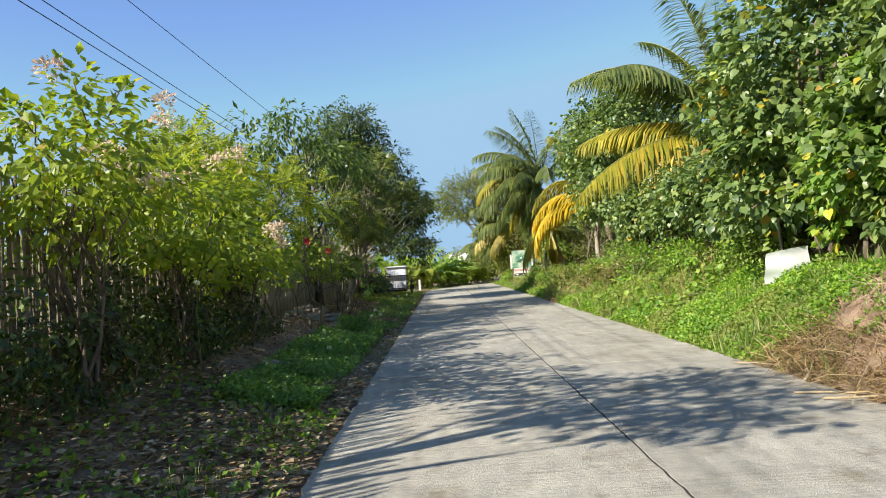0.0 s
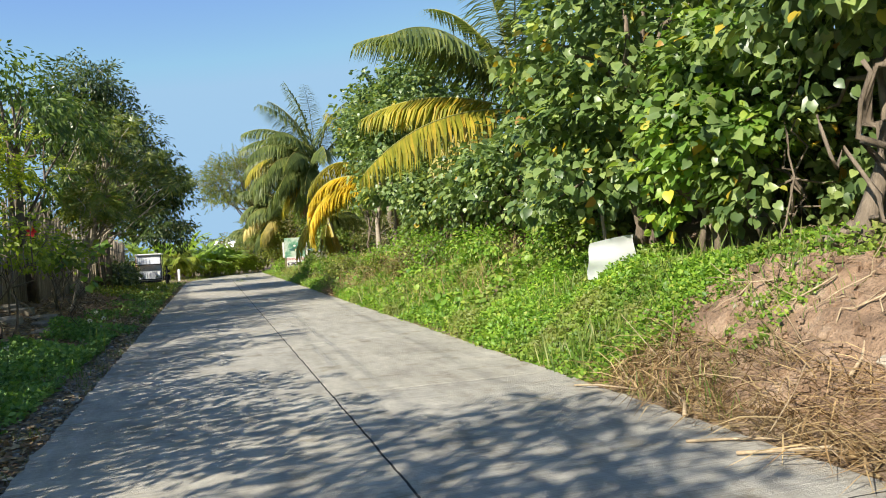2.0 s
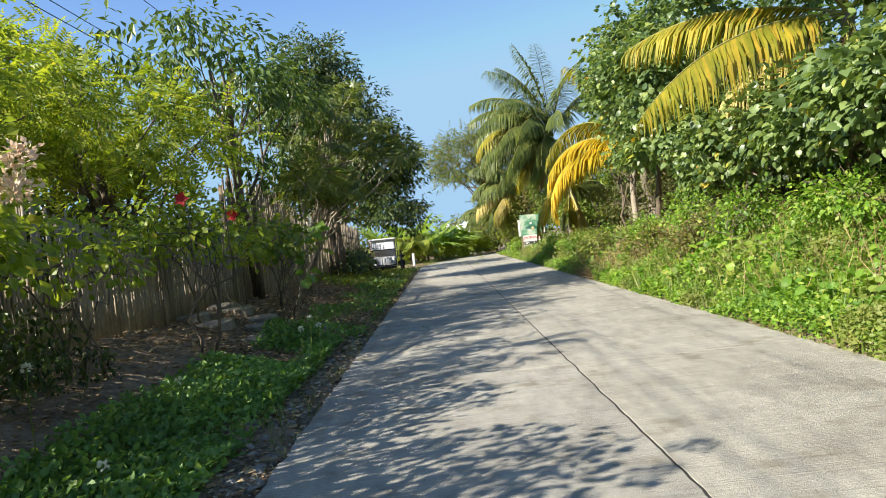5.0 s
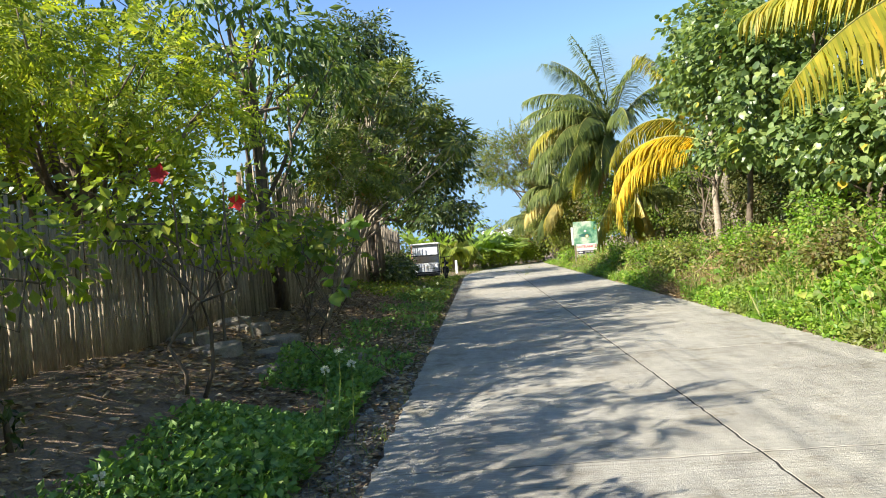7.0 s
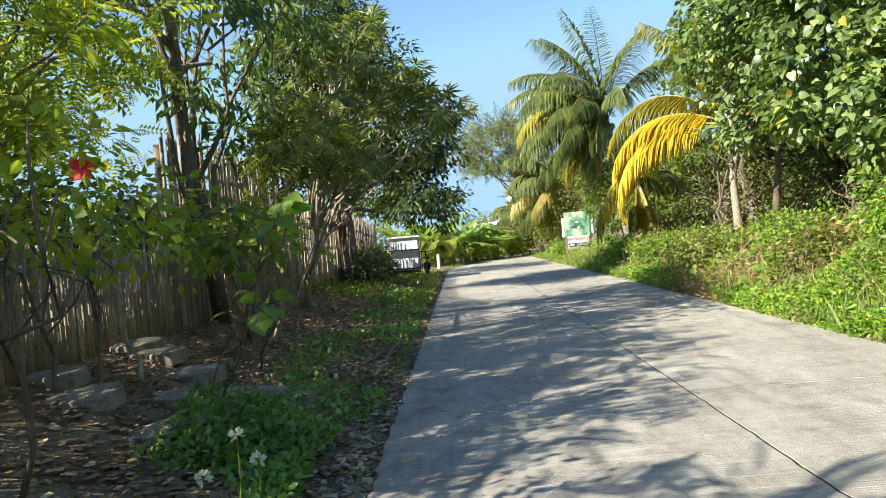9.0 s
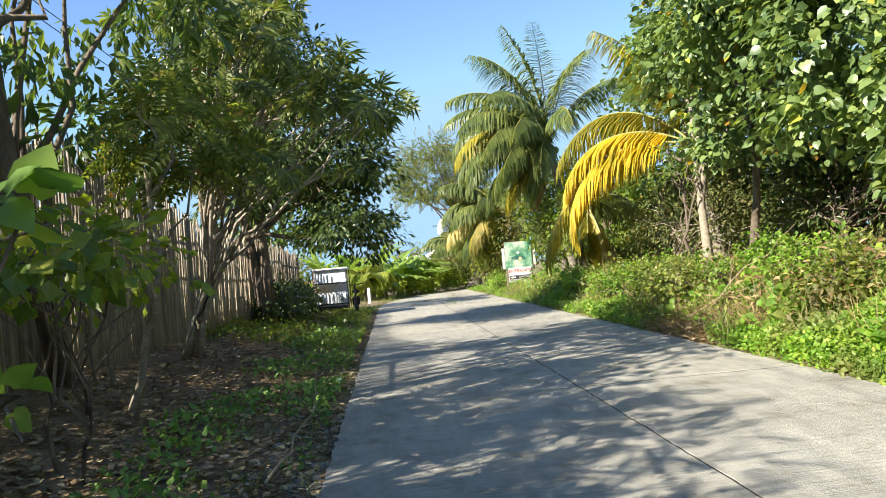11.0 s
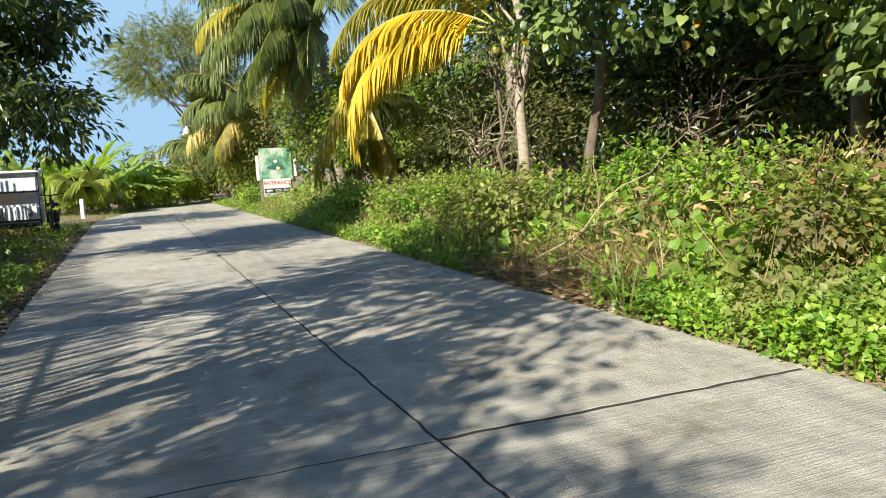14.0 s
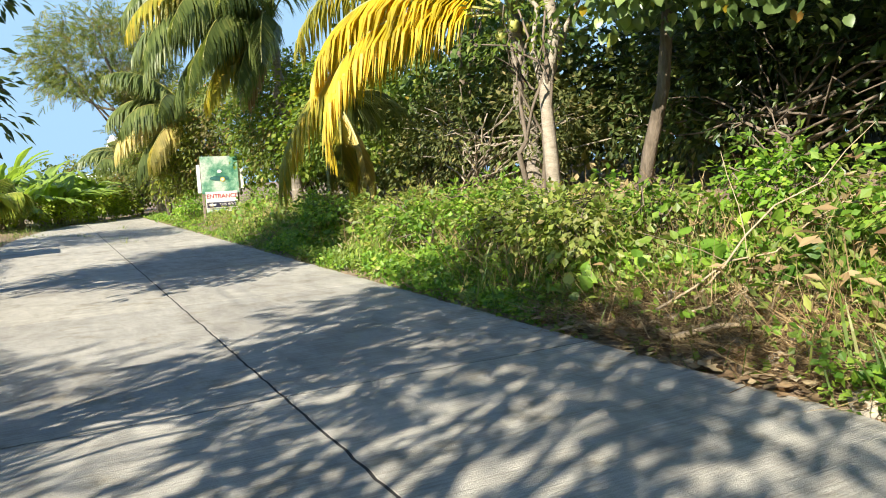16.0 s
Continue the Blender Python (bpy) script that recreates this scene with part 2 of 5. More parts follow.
M["palm_young"] = leaf_material("young_palm_leaflet", [(0.0, (0.16, 0.24, 0.04)), (0.6, (0.30, 0.36, 0.06)), (1.0, (0.42, 0.42, 0.10))], 0.45, 0.4)
M["rachis"] = plain_material("frond_rachis", (0.32, 0.30, 0.08), 0.5)
M["coconut"] = plain_material("coconut_husk", (0.36, 0.36, 0.09), 0.5)
M["banana"] = leaf_material("banana_leaf", [(0.0, (0.16, 0.26, 0.05)), (0.6, (0.27, 0.38, 0.08)), (1.0, (0.42, 0.44, 0.12))], 0.4, 0.42)
M["pink"] = leaf_material("pale_pink_petal", [(0.0, (0.60, 0.44, 0.38)), (1.0, (0.80, 0.68, 0.60))], 0.7, 0.3, (1, 0.95, 0.9), 0.2)
M["red"] = leaf_material("red_petal", [(0.0, (0.62, 0.03, 0.05)), (1.0, (0.75, 0.06, 0.07))], 0.5, 0.3, (1, 0.8, 0.8), 0.3)
M["white_petal"] = leaf_material("white_petal", [(0.0, (0.66, 0.66, 0.56)), (1.0, (0.82, 0.82, 0.74))], 0.6, 0.3, (1, 1, 0.95), 0.2)
M["sheet"] = plain_material("white_sheet", (0.78, 0.79, 0.80), 0.55, 0.0, 0.05, 3)
M["cable"] = plain_material("cable_sheath", (0.02, 0.02, 0.022), 0.6)
M["cloud"] = plain_material("cloud_white", (0.9, 0.9, 0.9), 1.0, 0.0, 0.04, 0.02)
M["white_paint"] = plain_material("white_paint", (0.72, 0.72, 0.72), 0.5, 0.0, 0.1)
M["black_metal"] = plain_material("black_metal", (0.025, 0.025, 0.028), 0.4, 0.6)
M["tyre"] = plain_material("tyre_rubber", (0.02, 0.02, 0.02), 0.9)
M["chrome"] = plain_material("chrome", (0.6, 0.6, 0.6), 0.2, 1.0, 0.05)
M["plastic"] = plain_material("clear_plastic_curtain", (0.74, 0.77, 0.82), 0.25, 0.0, 0.2)
M["tarp_green"] = rough_material("printed_green", [(0.36, (0.05, 0.20, 0.13)), (0.47, (0.20, 0.40, 0.26)), (0.60, (0.55, 0.62, 0.52))], 2.4, 14, 0.1, 0.004, 0.5)
M["print_white"] = plain_material("print_white", (0.74, 0.72, 0.68), 0.5, 0.0, 0.06)
M["print_red"] = plain_material("print_red", (0.52, 0.03, 0.04), 0.5)
M["print_black"] = plain_material("print_navy", (0.03, 0.03, 0.06), 0.5)
M["print_teal"] = plain_material("print_teal", (0.04, 0.13, 0.12), 0.5, 0.0, 0.4, 6)
M["print_yellow"] = plain_material("print_yellow", (0.62, 0.48, 0.08), 0.5)
M["wood"] = rough_material("weathered_wood", [(0.3, (0.20, 0.15, 0.10)), (0.7, (0.38, 0.31, 0.23))], 6, 40, 0.5, 0.01, 0.85, (1, 1, 0.2))
M["blue_plastic"] = plain_material("pale_blue_wrapper", (0.36, 0.5, 0.72), 0.3)
M["gravel"] = leaf_material("gravel_chip", [(0.0, (0.12, 0.11, 0.10)), (0.6, (0.25, 0.23, 0.20)), (1.0, (0.42, 0.40, 0.36))], 0.85, 0.02, (1, 1, 1), 0.2)


# ---- geometry helpers ----
rng = np.random.default_rng(7)


def mesh_np(name, verts, quads, mat, smooth=False):
    """A mesh from arrays; a quad whose last two corners are the same becomes a triangle."""
    verts, quads = np.asarray(verts, np.float32), np.asarray(quads, np.int64)
    me = bpy.data.meshes.new(name)
    tri = quads[:, 2] == quads[:, 3]
    sizes = np.where(tri, 3, 4)
    keep = np.ones(quads.shape, bool)
    keep[tri, 3] = False
    loops = quads[keep]
    me.vertices.add(len(verts))
    me.vertices.foreach_set("co", verts.ravel())
    me.loops.add(len(loops))
    me.loops.foreach_set("vertex_index", loops.astype(np.int32))
    me.polygons.add(len(quads))
    me.polygons.foreach_set("loop_start", np.r_[0, np.cumsum(sizes)[:-1]].astype(np.int32))
    me.polygons.foreach_set("use_smooth", np.full(len(quads), smooth))
    me.update(calc_edges=True)
    me.materials.append(mat)
    return me


def join(pieces):
    """Verts and quads of several pieces in one pair of arrays."""
    vs, qs, n = [], [], 0
    for v, q in pieces:
        vs.append(np.asarray(v, float))
        qs.append(np.asarray(q) + n)
        n += len(v)
    return np.concatenate(vs), np.concatenate(qs)


def attach(ob, parent):
    if parent is not None:
        ob.parent = parent
        ob.matrix_parent_inverse = parent.matrix_basis.inverted()
    return ob


def part_np(name, geom, mat, parent=None, label="", smooth=False, kind=""):
    return tagged(attach(new(name, mesh_np(name, geom[0], geom[1], mat, smooth)), parent), label, kind=kind)


def part(name, bm, mat, parent=None, label="", smooth=False):
    me = bpy.data.meshes.new(name)
    bm.to_mesh(me)
    bm.free()
    me.materials.append(mat)
    if smooth:
        for p in me.polygons:
            p.use_smooth = True
    return tagged(attach(new(name, me), parent), label)


def root(name, place, label, category, group="", kind=""):
    ob = new(name)
    ob.empty_display_size = 0.2
    ob.location = place
    bpy.context.view_layer.update()
    return tagged(ob, label, category, group, kind)


def tube(points, radii, sides=7):
    pts = np.asarray(points, float)
    rad = np.broadcast_to(np.asarray(radii, float), (len(pts),))
    d = np.gradient(pts, axis=0)
    d /= np.linalg.norm(d, axis=1)[:, None] + 1e-9
    ref = np.where(np.abs(d[:, 2:3]) > 0.9, np.array([[1.0, 0, 0]]), np.array([[0, 0, 1.0]]))
    u = np.cross(d, ref)
    u /= np.linalg.norm(u, axis=1)[:, None] + 1e-9
    w = np.cross(d, u)
    a = np.linspace(0, 2 * np.pi, sides, endpoint=False)
    ring = pts[:, None] + rad[:, None, None] * (np.cos(a)[None, :, None] * u[:, None] + np.sin(a)[None, :, None] * w[:, None])
    v = ring.reshape(-1, 3)
    i, j = np.meshgrid(np.arange(len(pts) - 1), np.arange(sides), indexing="ij")
    jn = (j + 1) % sides
    q = np.stack([i * sides + j, i * sides + jn, (i + 1) * sides + jn, (i + 1) * sides + j], -1).reshape(-1, 4)
    v = np.concatenate([v, pts[:1], pts[-1:]])
    c0, c1 = len(v) - 2, len(v) - 1
    k = np.arange(sides)
    last = (len(pts) - 1) * sides
    q = np.concatenate([q, np.stack([(k + 1) % sides, k, np.full(sides, c0), np.full(sides, c0)], -1),
                        np.stack([last + k, last + (k + 1) % sides, np.full(sides, c1), np.full(sides, c1)], -1)])
    return v, q


def bend(a, b, n=6, wander=0.08, sag=0.0):
    """Points of a slightly crooked line from a to b."""
    a, b = np.asarray(a, float), np.asarray(b, float)
    t = np.linspace(0, 1, n)[:, None]
    off = rng.normal(0, wander, (n, 3)) * np.sin(np.pi * t)
    off[:, 2] += sag * np.sin(np.pi * t[:, 0])
    return a + (b - a) * t + off


def unit(v):
    return v / (np.linalg.norm(v, axis=-1, keepdims=True) + 1e-9)


# Leaf shapes: x across, y from stalk to tip, z out of the blade.
HEART = (np.array([(0, 0, 0), (0, 0.34, 0.03), (0, 0.70, -0.02), (0, 1.02, -0.16), (-0.22, -0.09, 0.05), (-0.46, 0.14, 0.09), (-0.43, 0.48, 0.10), (-0.22, 0.78, 0.0), (0.22, -0.09, 0.05), (0.46, 0.14, 0.09), (0.43, 0.48, 0.10), (0.22, 0.78, 0.0)]), np.array([(0, 1, 5, 4), (1, 2, 6, 5), (2, 3, 7, 6), (1, 0, 8, 9), (2, 1, 9, 10), (3, 2, 10, 11)]))
OVAL = (np.array([(0, 0, 0), (-0.2, 0.45, 0.05), (0, 1, -0.08), (0.2, 0.45, 0.05)]), np.array([(0, 3, 2, 1)]))
ROUND = (np.array([(0, 0, 0), (-0.36, 0.5, 0.06), (0, 1, -0.05), (0.36, 0.5, 0.06)]), np.array([(0, 3, 2, 1)]))
BLADE = (np.array([(-0.022, 0, 0), (0.022, 0, 0), (0.016, 0.6, 0.06), (-0.016, 0.6, 0.06), (0, 1, 0.24)]), np.array([(0, 1, 2, 3), (3, 2, 4, 4)]))
STALK = (np.array([(-0.006, 0, 0), (0.006, 0, 0), (0.005, 0.6, 0.05), (-0.005, 0.6, 0.05), (0, 1, 0.2)]), np.array([(0, 1, 2, 3), (3, 2, 4, 4)]))
ARC = (np.array([(-0.008, 0, 0), (0.008, 0, 0), (0.008, 0.3, 0.16), (-0.008, 0.3, 0.16), (0.007, 0.65, 0.17), (-0.007, 0.65, 0.17), (0, 1, 0.02)]), np.array([(0, 1, 2, 3), (3, 2, 4, 5), (5, 4, 6, 6)]))
FLAT = (np.array([(-0.3, 0, 0), (0.3, 0.05, 0.06), (0.22, 1, 0), (-0.25, 0.9, 0.08)]), np.array([(0, 1, 2, 3)]))


def sprig(pairs=7, leaflet=0.28, width=0.085):
    v, q = [(-0.008, 0, 0), (0.008, 0, 0), (0, 1, -0.16)], [(0, 1, 2, 2)]
    for i in range(pairs):
        y = 0.12 + 0.85 * i / (pairs - 1)
        z = -0.16 * y * y
        ll = leaflet * (1 - 0.35 * abs(2 * y - 0.9))
        for s in (-1, 1):
            n = len(v)
            v += [(0, y, z), (s * ll * 0.5, y + 0.03 - width / 2, z + 0.02), (s * ll, y + 0.10, z - 0.05), (s * ll * 0.5, y + 0.06 + width / 2, z + 0.02)]
            q.append((n, n + 1, n + 2, n + 3) if s > 0 else (n, n + 3, n + 2, n + 1))
    return np.array(v, float), np.array(q)


def spray(count=7):
    """Narrow leaves standing round the tip of a twig."""
    v, q = [], []
    for i in range(count):
        a = radians(-78 + 156 * i / (count - 1))
        ln = 0.75 + 0.25 * math.cos(a)
        d, w, drop = (math.sin(a), math.cos(a)), 0.085, -0.12 - 0.14 * abs(math.sin(a * 1.7 + i))
        n, y0 = len(v), 0.05 * (i % 3)
        v += [(0, y0, 0), (d[0] * ln * 0.5 - d[1] * w, y0 + d[1] * ln * 0.5 + d[0] * w, drop * 0.3), (d[0] * ln, y0 + d[1] * ln, drop * 1.6), (d[0] * ln * 0.5 + d[1] * w, y0 + d[1] * ln * 0.5 - d[0] * w, drop * 0.3)]
        q.append((n, n + 1, n + 2, n + 3))
    return np.array(v, float), np.array(q)


SPRAY = spray()
SPRIG = sprig()
FINE_SPRIG = sprig(9, 0.22, 0.06)
LONG_SPRIG = sprig(6, 0.42, 0.13)


def leaves(shape, place, along, face, size):
    """Copies of a leaf shape at many places, with their own directions and sizes."""
    tv, tq = shape
    y = unit(along)
    x = unit(np.cross(y, face))
    z = np.cross(x, y)
    s = np.asarray(size)[:, None, None]
    v = place[:, None] + s * (tv[None, :, 0:1] * x[:, None] + tv[None, :, 1:2] * y[:, None] + tv[None, :, 2:3] * z[:, None])
    q = tq[None] + (np.arange(len(place)) * len(tv))[:, None, None]
    return v.reshape(-1, 3), q.reshape(-1, 4)


def clump_leaves(shape, centres, out, per, radius, size, droop=0.5, flat=0.7, lift=0.7):
    """Leaves gathered round clump centres; out: the way out of the crown at each clump."""
    c = np.repeat(centres, per, 0)
    o = np.repeat(out, per, 0)
    r = np.repeat(np.broadcast_to(radius, (len(centres),)), per)[:, None]
    n = len(c)
    off = unit(rng.normal(size=(n, 3))) * rng.uniform(0.15, 1.0, (n, 1)) ** 0.6 * np.array([1, 1, flat])
    p = c + off * r
    along = 0.8 * unit(off) + 0.5 * o + rng.normal(0, 0.35, (n, 3)) + np.array([0, 0, -droop])
    face = 0.6 * o + np.array([0, 0, lift]) + rng.normal(0, 0.38, (n, 3))
    return leaves(shape, p, along, face, size * rng.uniform(0.6, 1.25, n))


def crown_clumps(crown, count, inner=0.5, low=-0.75):
    cx, cy, cz, rx, ry, rz = crown
    d = unit(rng.normal(size=(count * 3, 3)))
    d = d[d[:, 2] > low][:count]
    r = rng.uniform(inner, 1.0, (len(d), 1)) ** 0.7 * rng.uniform(0.85, 1.12, (len(d), 1))
    return np.array([cx, cy, cz]) + d * r * np.array([rx, ry, rz]), unit(d / np.array([rx, ry, rz]))


def tree(name, label, category, base, trunk_r, crowns, clumps, per, shape, size, leaf, bark="bark", clump_r=0.45, limbs=6, droop=0.5, flat=0.7, group="", lean=(0.0, 0.0), stems=1, inner=0.5, low=-0.75, lift=0.7, gate=None, grain=0.8):
    """A trunk with limbs and clumps of leaves; gate: how many clumps an uneven field of gaps takes away."""
    z0 = ground_z(base[0], base[1])
    b = np.array([base[0], base[1], z0 - 0.08])
    tr = root(name, tuple(b), label, category, group)
    total = sum(c[3] * c[4] * c[5] for c in crowns)
    cs, os_ = [], []
    for c in crowns:
        k = max(4, int(clumps * (c[3] * c[4] * c[5]) / total))
        a, o = crown_clumps(c, k, inner, low)
        cs.append(a)
        os_.append(o)
    cc, oo = np.concatenate(cs), np.concatenate(os_)
    ok = cc[:, 2] > z0 + 0.35
    if gate is not None:
        ok &= np.array([noise.noise((x * grain + base[1], y * grain, z * grain * 1.5)) for x, y, z in cc]) > gate
    cc, oo = cc[ok], oo[ok]
    top = np.array(crowns[0][:3]) + np.array([lean[0], lean[1], crowns[0][5] * 0.4])
    for s in range(stems):
        a = b + (rng.normal(0, 0.14, 3) * np.array([1, 1, 0]) if s else 0)
        e = top + (np.r_[rng.normal(0, 0.4, 2), -abs(rng.normal(0, 0.5))] if s else 0)
        pts = bend(a, e, 8, 0.10)
        part_np("trunk", tube(pts, np.linspace(trunk_r, trunk_r * 0.3, 8), 8), M[bark], tr, smooth=True)
        pick = rng.choice(len(cc), min(limbs, len(cc)), replace=False)
        for i in pick:
            k = int(rng.integers(2, 6))
            lp = bend(pts[k], cc[i], 6, 0.10, 0.12)
            part_np("limb", tube(lp, np.linspace(trunk_r * 0.5, 0.008, 6), 5), M[bark], tr, smooth=True)
    geom = clump_leaves(shape, cc, oo, per, clump_r * rng.uniform(0.7, 1.3, len(cc)), size, droop, flat, lift)
    part_np("crown", geom, M[leaf], tr, smooth=shape is HEART, kind="stuff")
    return tr


# ---- ground and road ----
LEFT, MIDDLE, RIGHT = -1.15, 1.36, 3.8


def left_edge(y):
    return LEFT + 0.0135 * max(0.0, y - 46) ** 2


def ground_z(x, y):
    calm = 1.0 if y < 52 else max(0.0, 1 - (y - 52) / 8)
    le = left_edge(min(y, 62))
    if x < le:
        h = float(np.interp(y, [-40, 3, 14, 24, 34, 42, 50], [0.8, 0.9, 1.0, 1.0, 0.8, 0.35, 0.1]))
        u = le - x
        z = float(np.interp(u, [0, 0.25, 0.8, 1.6, 2.4, 4, 9, 30], [-0.05, -0.04, 0.03, 0.22, 0.50, 0.72, 0.9, 0.9])) * h
        z += 0.05 * math.sin(1.7 * x + 0.9 * y) * min(1, u) * math.sin(0.8 * y)
    elif x > RIGHT:
        h = float(np.interp(y, [-40, 2, 8, 12, 24, 28, 36, 46, 52], [0.9, 1.15, 1.1, 0.95, 0.95, 0.6, 0.5, 0.4, 0.3]))
        u = x - RIGHT
        z = float(np.interp(u, [0, 0.2, 0.6, 1.1, 1.7, 2.6, 5, 9, 30], [-0.05, 0.0, 0.18, 0.50, 0.86, 1.18, 1.75, 3.2, 4.0])) * h
        z += 0.06 * math.sin(2.1 * x + 1.3 * y) * min(1, u) * math.sin(1.1 * y)
    else:
        return -0.13
    return z * (0.25 + 0.75 * calm)


def build_ground():
    xs = np.r_[-500, -250, -120, -60, -35, np.arange(-22, -5, 1.0), np.arange(-5, -0.9, 0.18), -0.5, 1, 2.5, np.arange(3.5, 8, 0.18), np.arange(8, 24, 1.0), 35, 60, 120, 250, 500]
    ys = np.r_[-500, -200, -80, -40, -20, -10, np.arange(-5, 66, 0.25), 70, 76, 85, 100, 140, 250, 600]
    v = []
    for y in ys:
        for x in xs:
            z = ground_z(float(x), float(y))
            if abs(x) < 24 and -5 < y < 66 and (x < left_edge(min(y, 62)) or x > RIGHT):
                z += 0.05 * noise.noise((x * 2.3, y * 2.3, 0)) + 0.03 * noise.noise((x * 6, y * 6, 3))
            v.append((x, y, z))
    nx = len(xs)
    i, j = np.meshgrid(np.arange(len(ys) - 1), np.arange(nx - 1), indexing="ij")
    q = np.stack([i * nx + j, i * nx + j + 1, (i + 1) * nx + j + 1, (i + 1) * nx + j], -1).reshape(-1, 4)
    ob = new("ground", mesh_np("ground", v, q, M["soil"], True))
    tagged(ob, "brown soil ground strewn with fallen leaves", "ground", kind="structure")


build_ground()

road = root("road", (0, 0, 0), "pale concrete village road cast in two lanes of slabs", "road", kind="structure")


def prism(outline, z0, z1, edge=0.002):
    """A slab with a small chamfer round its top, from an outline."""
    o = np.asarray(outline, float)
    c = o.mean(0)
    inn = o + (c - o) * (edge / (np.linalg.norm(c - o, axis=1)[:, None] + 1e-6))
    bm = bmesh.new()
    low = [bm.verts.new((x, y, z0)) for x, y in o]
    mid_ = [bm.verts.new((x, y, z1 - edge)) for x, y in o]
    up = [bm.verts.new((x, y, z1)) for x, y in inn]
    n = len(o)
    for k in range(n):
        a = (k + 1) % n
        bm.faces.new((low[k], low[a], mid_[a], mid_[k]))
        bm.faces.new((mid_[k], mid_[a], up[a], up[k]))
    bm.faces.new(up)
    return bm


def road_slabs():
    cuts = [6.4 + 4.45 * k for k in range(-4, 14)]
    for a, b in zip(cuts[:-1], cuts[1:]):
        for lane in (0, 1):
            g = 0.010
            wide = 0.022 if lane == 1 and 23 < a < 25 else 0.0
            ys = np.linspace(a + g + wide, b - g, 60)
            crack = lambda s: np.array([0.012 * noise.noise((s, y * 2.2, 0)) + 0.014 * noise.noise((s, y * 7, 5)) for y in ys])
            if lane == 0:
                west = np.array([left_edge(y) for y in ys]) + 2.5 * crack(1)
                east = MIDDLE + crack(2) - 0.010
            else:
                west = np.maximum(MIDDLE + crack(2) + 0.010, [left_edge(y) for y in ys])
                east = RIGHT + 0.02 + 2.5 * crack(3)
            if west[0] > east[0] - 0.3:
                continue
            west = np.minimum(west, east - 0.1)
            xs = np.linspace(0.03, 0.97, 40)
            front = [(west[0] + (east[0] - west[0]) * s, ys[0] + 0.018 * noise.noise((s * 17, a, 1))) for s in xs]
            back = [(west[-1] + (east[-1] - west[-1]) * s, ys[-1] + 0.018 * noise.noise((s * 17, b, 1))) for s in xs[::-1]]
            outline = front + list(zip(east, ys)) + back + list(zip(west[::-1], ys[::-1]))
            part("slab", prism(outline, -0.16, 0.0), M["concrete"], road)
    bm = bmesh.new()
    vs = [bm.verts.new(p) for p in ((LEFT + 0.1, -10, -0.004), (RIGHT - 0.02, -10, -0.004), (RIGHT - 0.02, 55, -0.004), (LEFT + 0.1, 46, -0.004))]
    bm.faces.new(vs)
    part("joint_filler", bm, M["joint"], road, "dark dirt packed into the joints")


# ---- palms ----
def frond_geom(start, azimuth, rise, length, droop, leaflet=1.15, hang=0.6, n=105, twist=0.0):
    """Rachis and leaflets of a coconut frond that rises, then bends down."""
    az = radians(azimuth)
    h = np.array([math.cos(az), math.sin(az), 0])
    k = 22
    s = np.linspace(0, 1, k)
    ang = radians(rise) - radians(droop) * s ** 1.4
    step = length / (k - 1)
    d = np.cos(ang)[:, None] * h + np.sin(ang)[:, None] * np.array([0, 0, 1.0])
    pts = np.asarray(start, float) + np.concatenate([[np.zeros(3)], np.cumsum(d[:-1] * step, 0)])
    spine = tube(pts, np.linspace(0.032, 0.006, k), 5)
    side = np.cross(h, (0, 0, 1.0))
    t = np.repeat(np.linspace(0.16, 0.99, n), 2)
    sg = np.tile([-1.0, 1.0], n)[:, None]
    p = np.stack([np.interp(t, s, pts[:, c]) for c in range(3)], -1)
    fwd = unit(np.stack([np.interp(t, s, d[:, c]) for c in range(3)], -1))
    m = len(t)
    along = sg * side * 0.75 + fwd * 0.55 + np.array([0, 0, -hang]) + rng.normal(0, 0.09, (m, 3))
    ll = leaflet * np.sin(np.pi * (0.12 + 0.80 * t)) ** 0.7 * rng.uniform(0.85, 1.1, m)
    shape = (np.array([(-0.022, 0, 0), (0.022, 0, 0), (0.028, 0.5, 0.03), (-0.028, 0.5, 0.03), (0, 1, -0.2)]), np.array([(0, 1, 2, 3), (3, 2, 4, 4)]))
    face = fwd * 0.2 + sg * side * 0.35 + np.array([0, 0, 1.0])
    return spine, leaves(shape, p, along, face, ll)


def palm(base, crown, label, fronds, trunk_r=0.13, nuts=0, group="coconut palms"):
    z0 = ground_z(base[0], base[1])
    b = (base[0], base[1], z0 - 0.08)
    pm = root("coconut_palm", b, label, "palm tree", group)
    pts = bend(b, crown, 14, 0.05)
    rad = np.linspace(trunk_r * 1.25, trunk_r * 0.75, 14) * (1 + 0.08 * (np.arange(14) % 2))
    part_np("trunk", tube(pts, rad, 10), M["palm_bark"], pm, smooth=True)
    for az, rise, length, droop, leaf, hang in fronds:
        spine, lf = frond_geom(crown, az, rise, length, droop, hang=hang)
        fr = part_np("frond", lf, M[leaf], pm)
        part_np("rachis", spine, M["rachis"], fr)
    for i in range(nuts):
        a = 2 * math.pi * i / max(nuts, 1)
        bm = bmesh.new()
        bmesh.ops.create_icosphere(bm, subdivisions=2, radius=0.11)
        for vv in bm.verts:
            vv.co.z *= 1.2
        bmesh.ops.translate(bm, verts=bm.verts, vec=(crown[0] + 0.24 * math.cos(a), crown[1] + 0.24 * math.sin(a), crown[2] - 0.22 - 0.1 * (i % 2)))
        part("coconut", bm, M["coconut"], pm, smooth=True)
    return pm


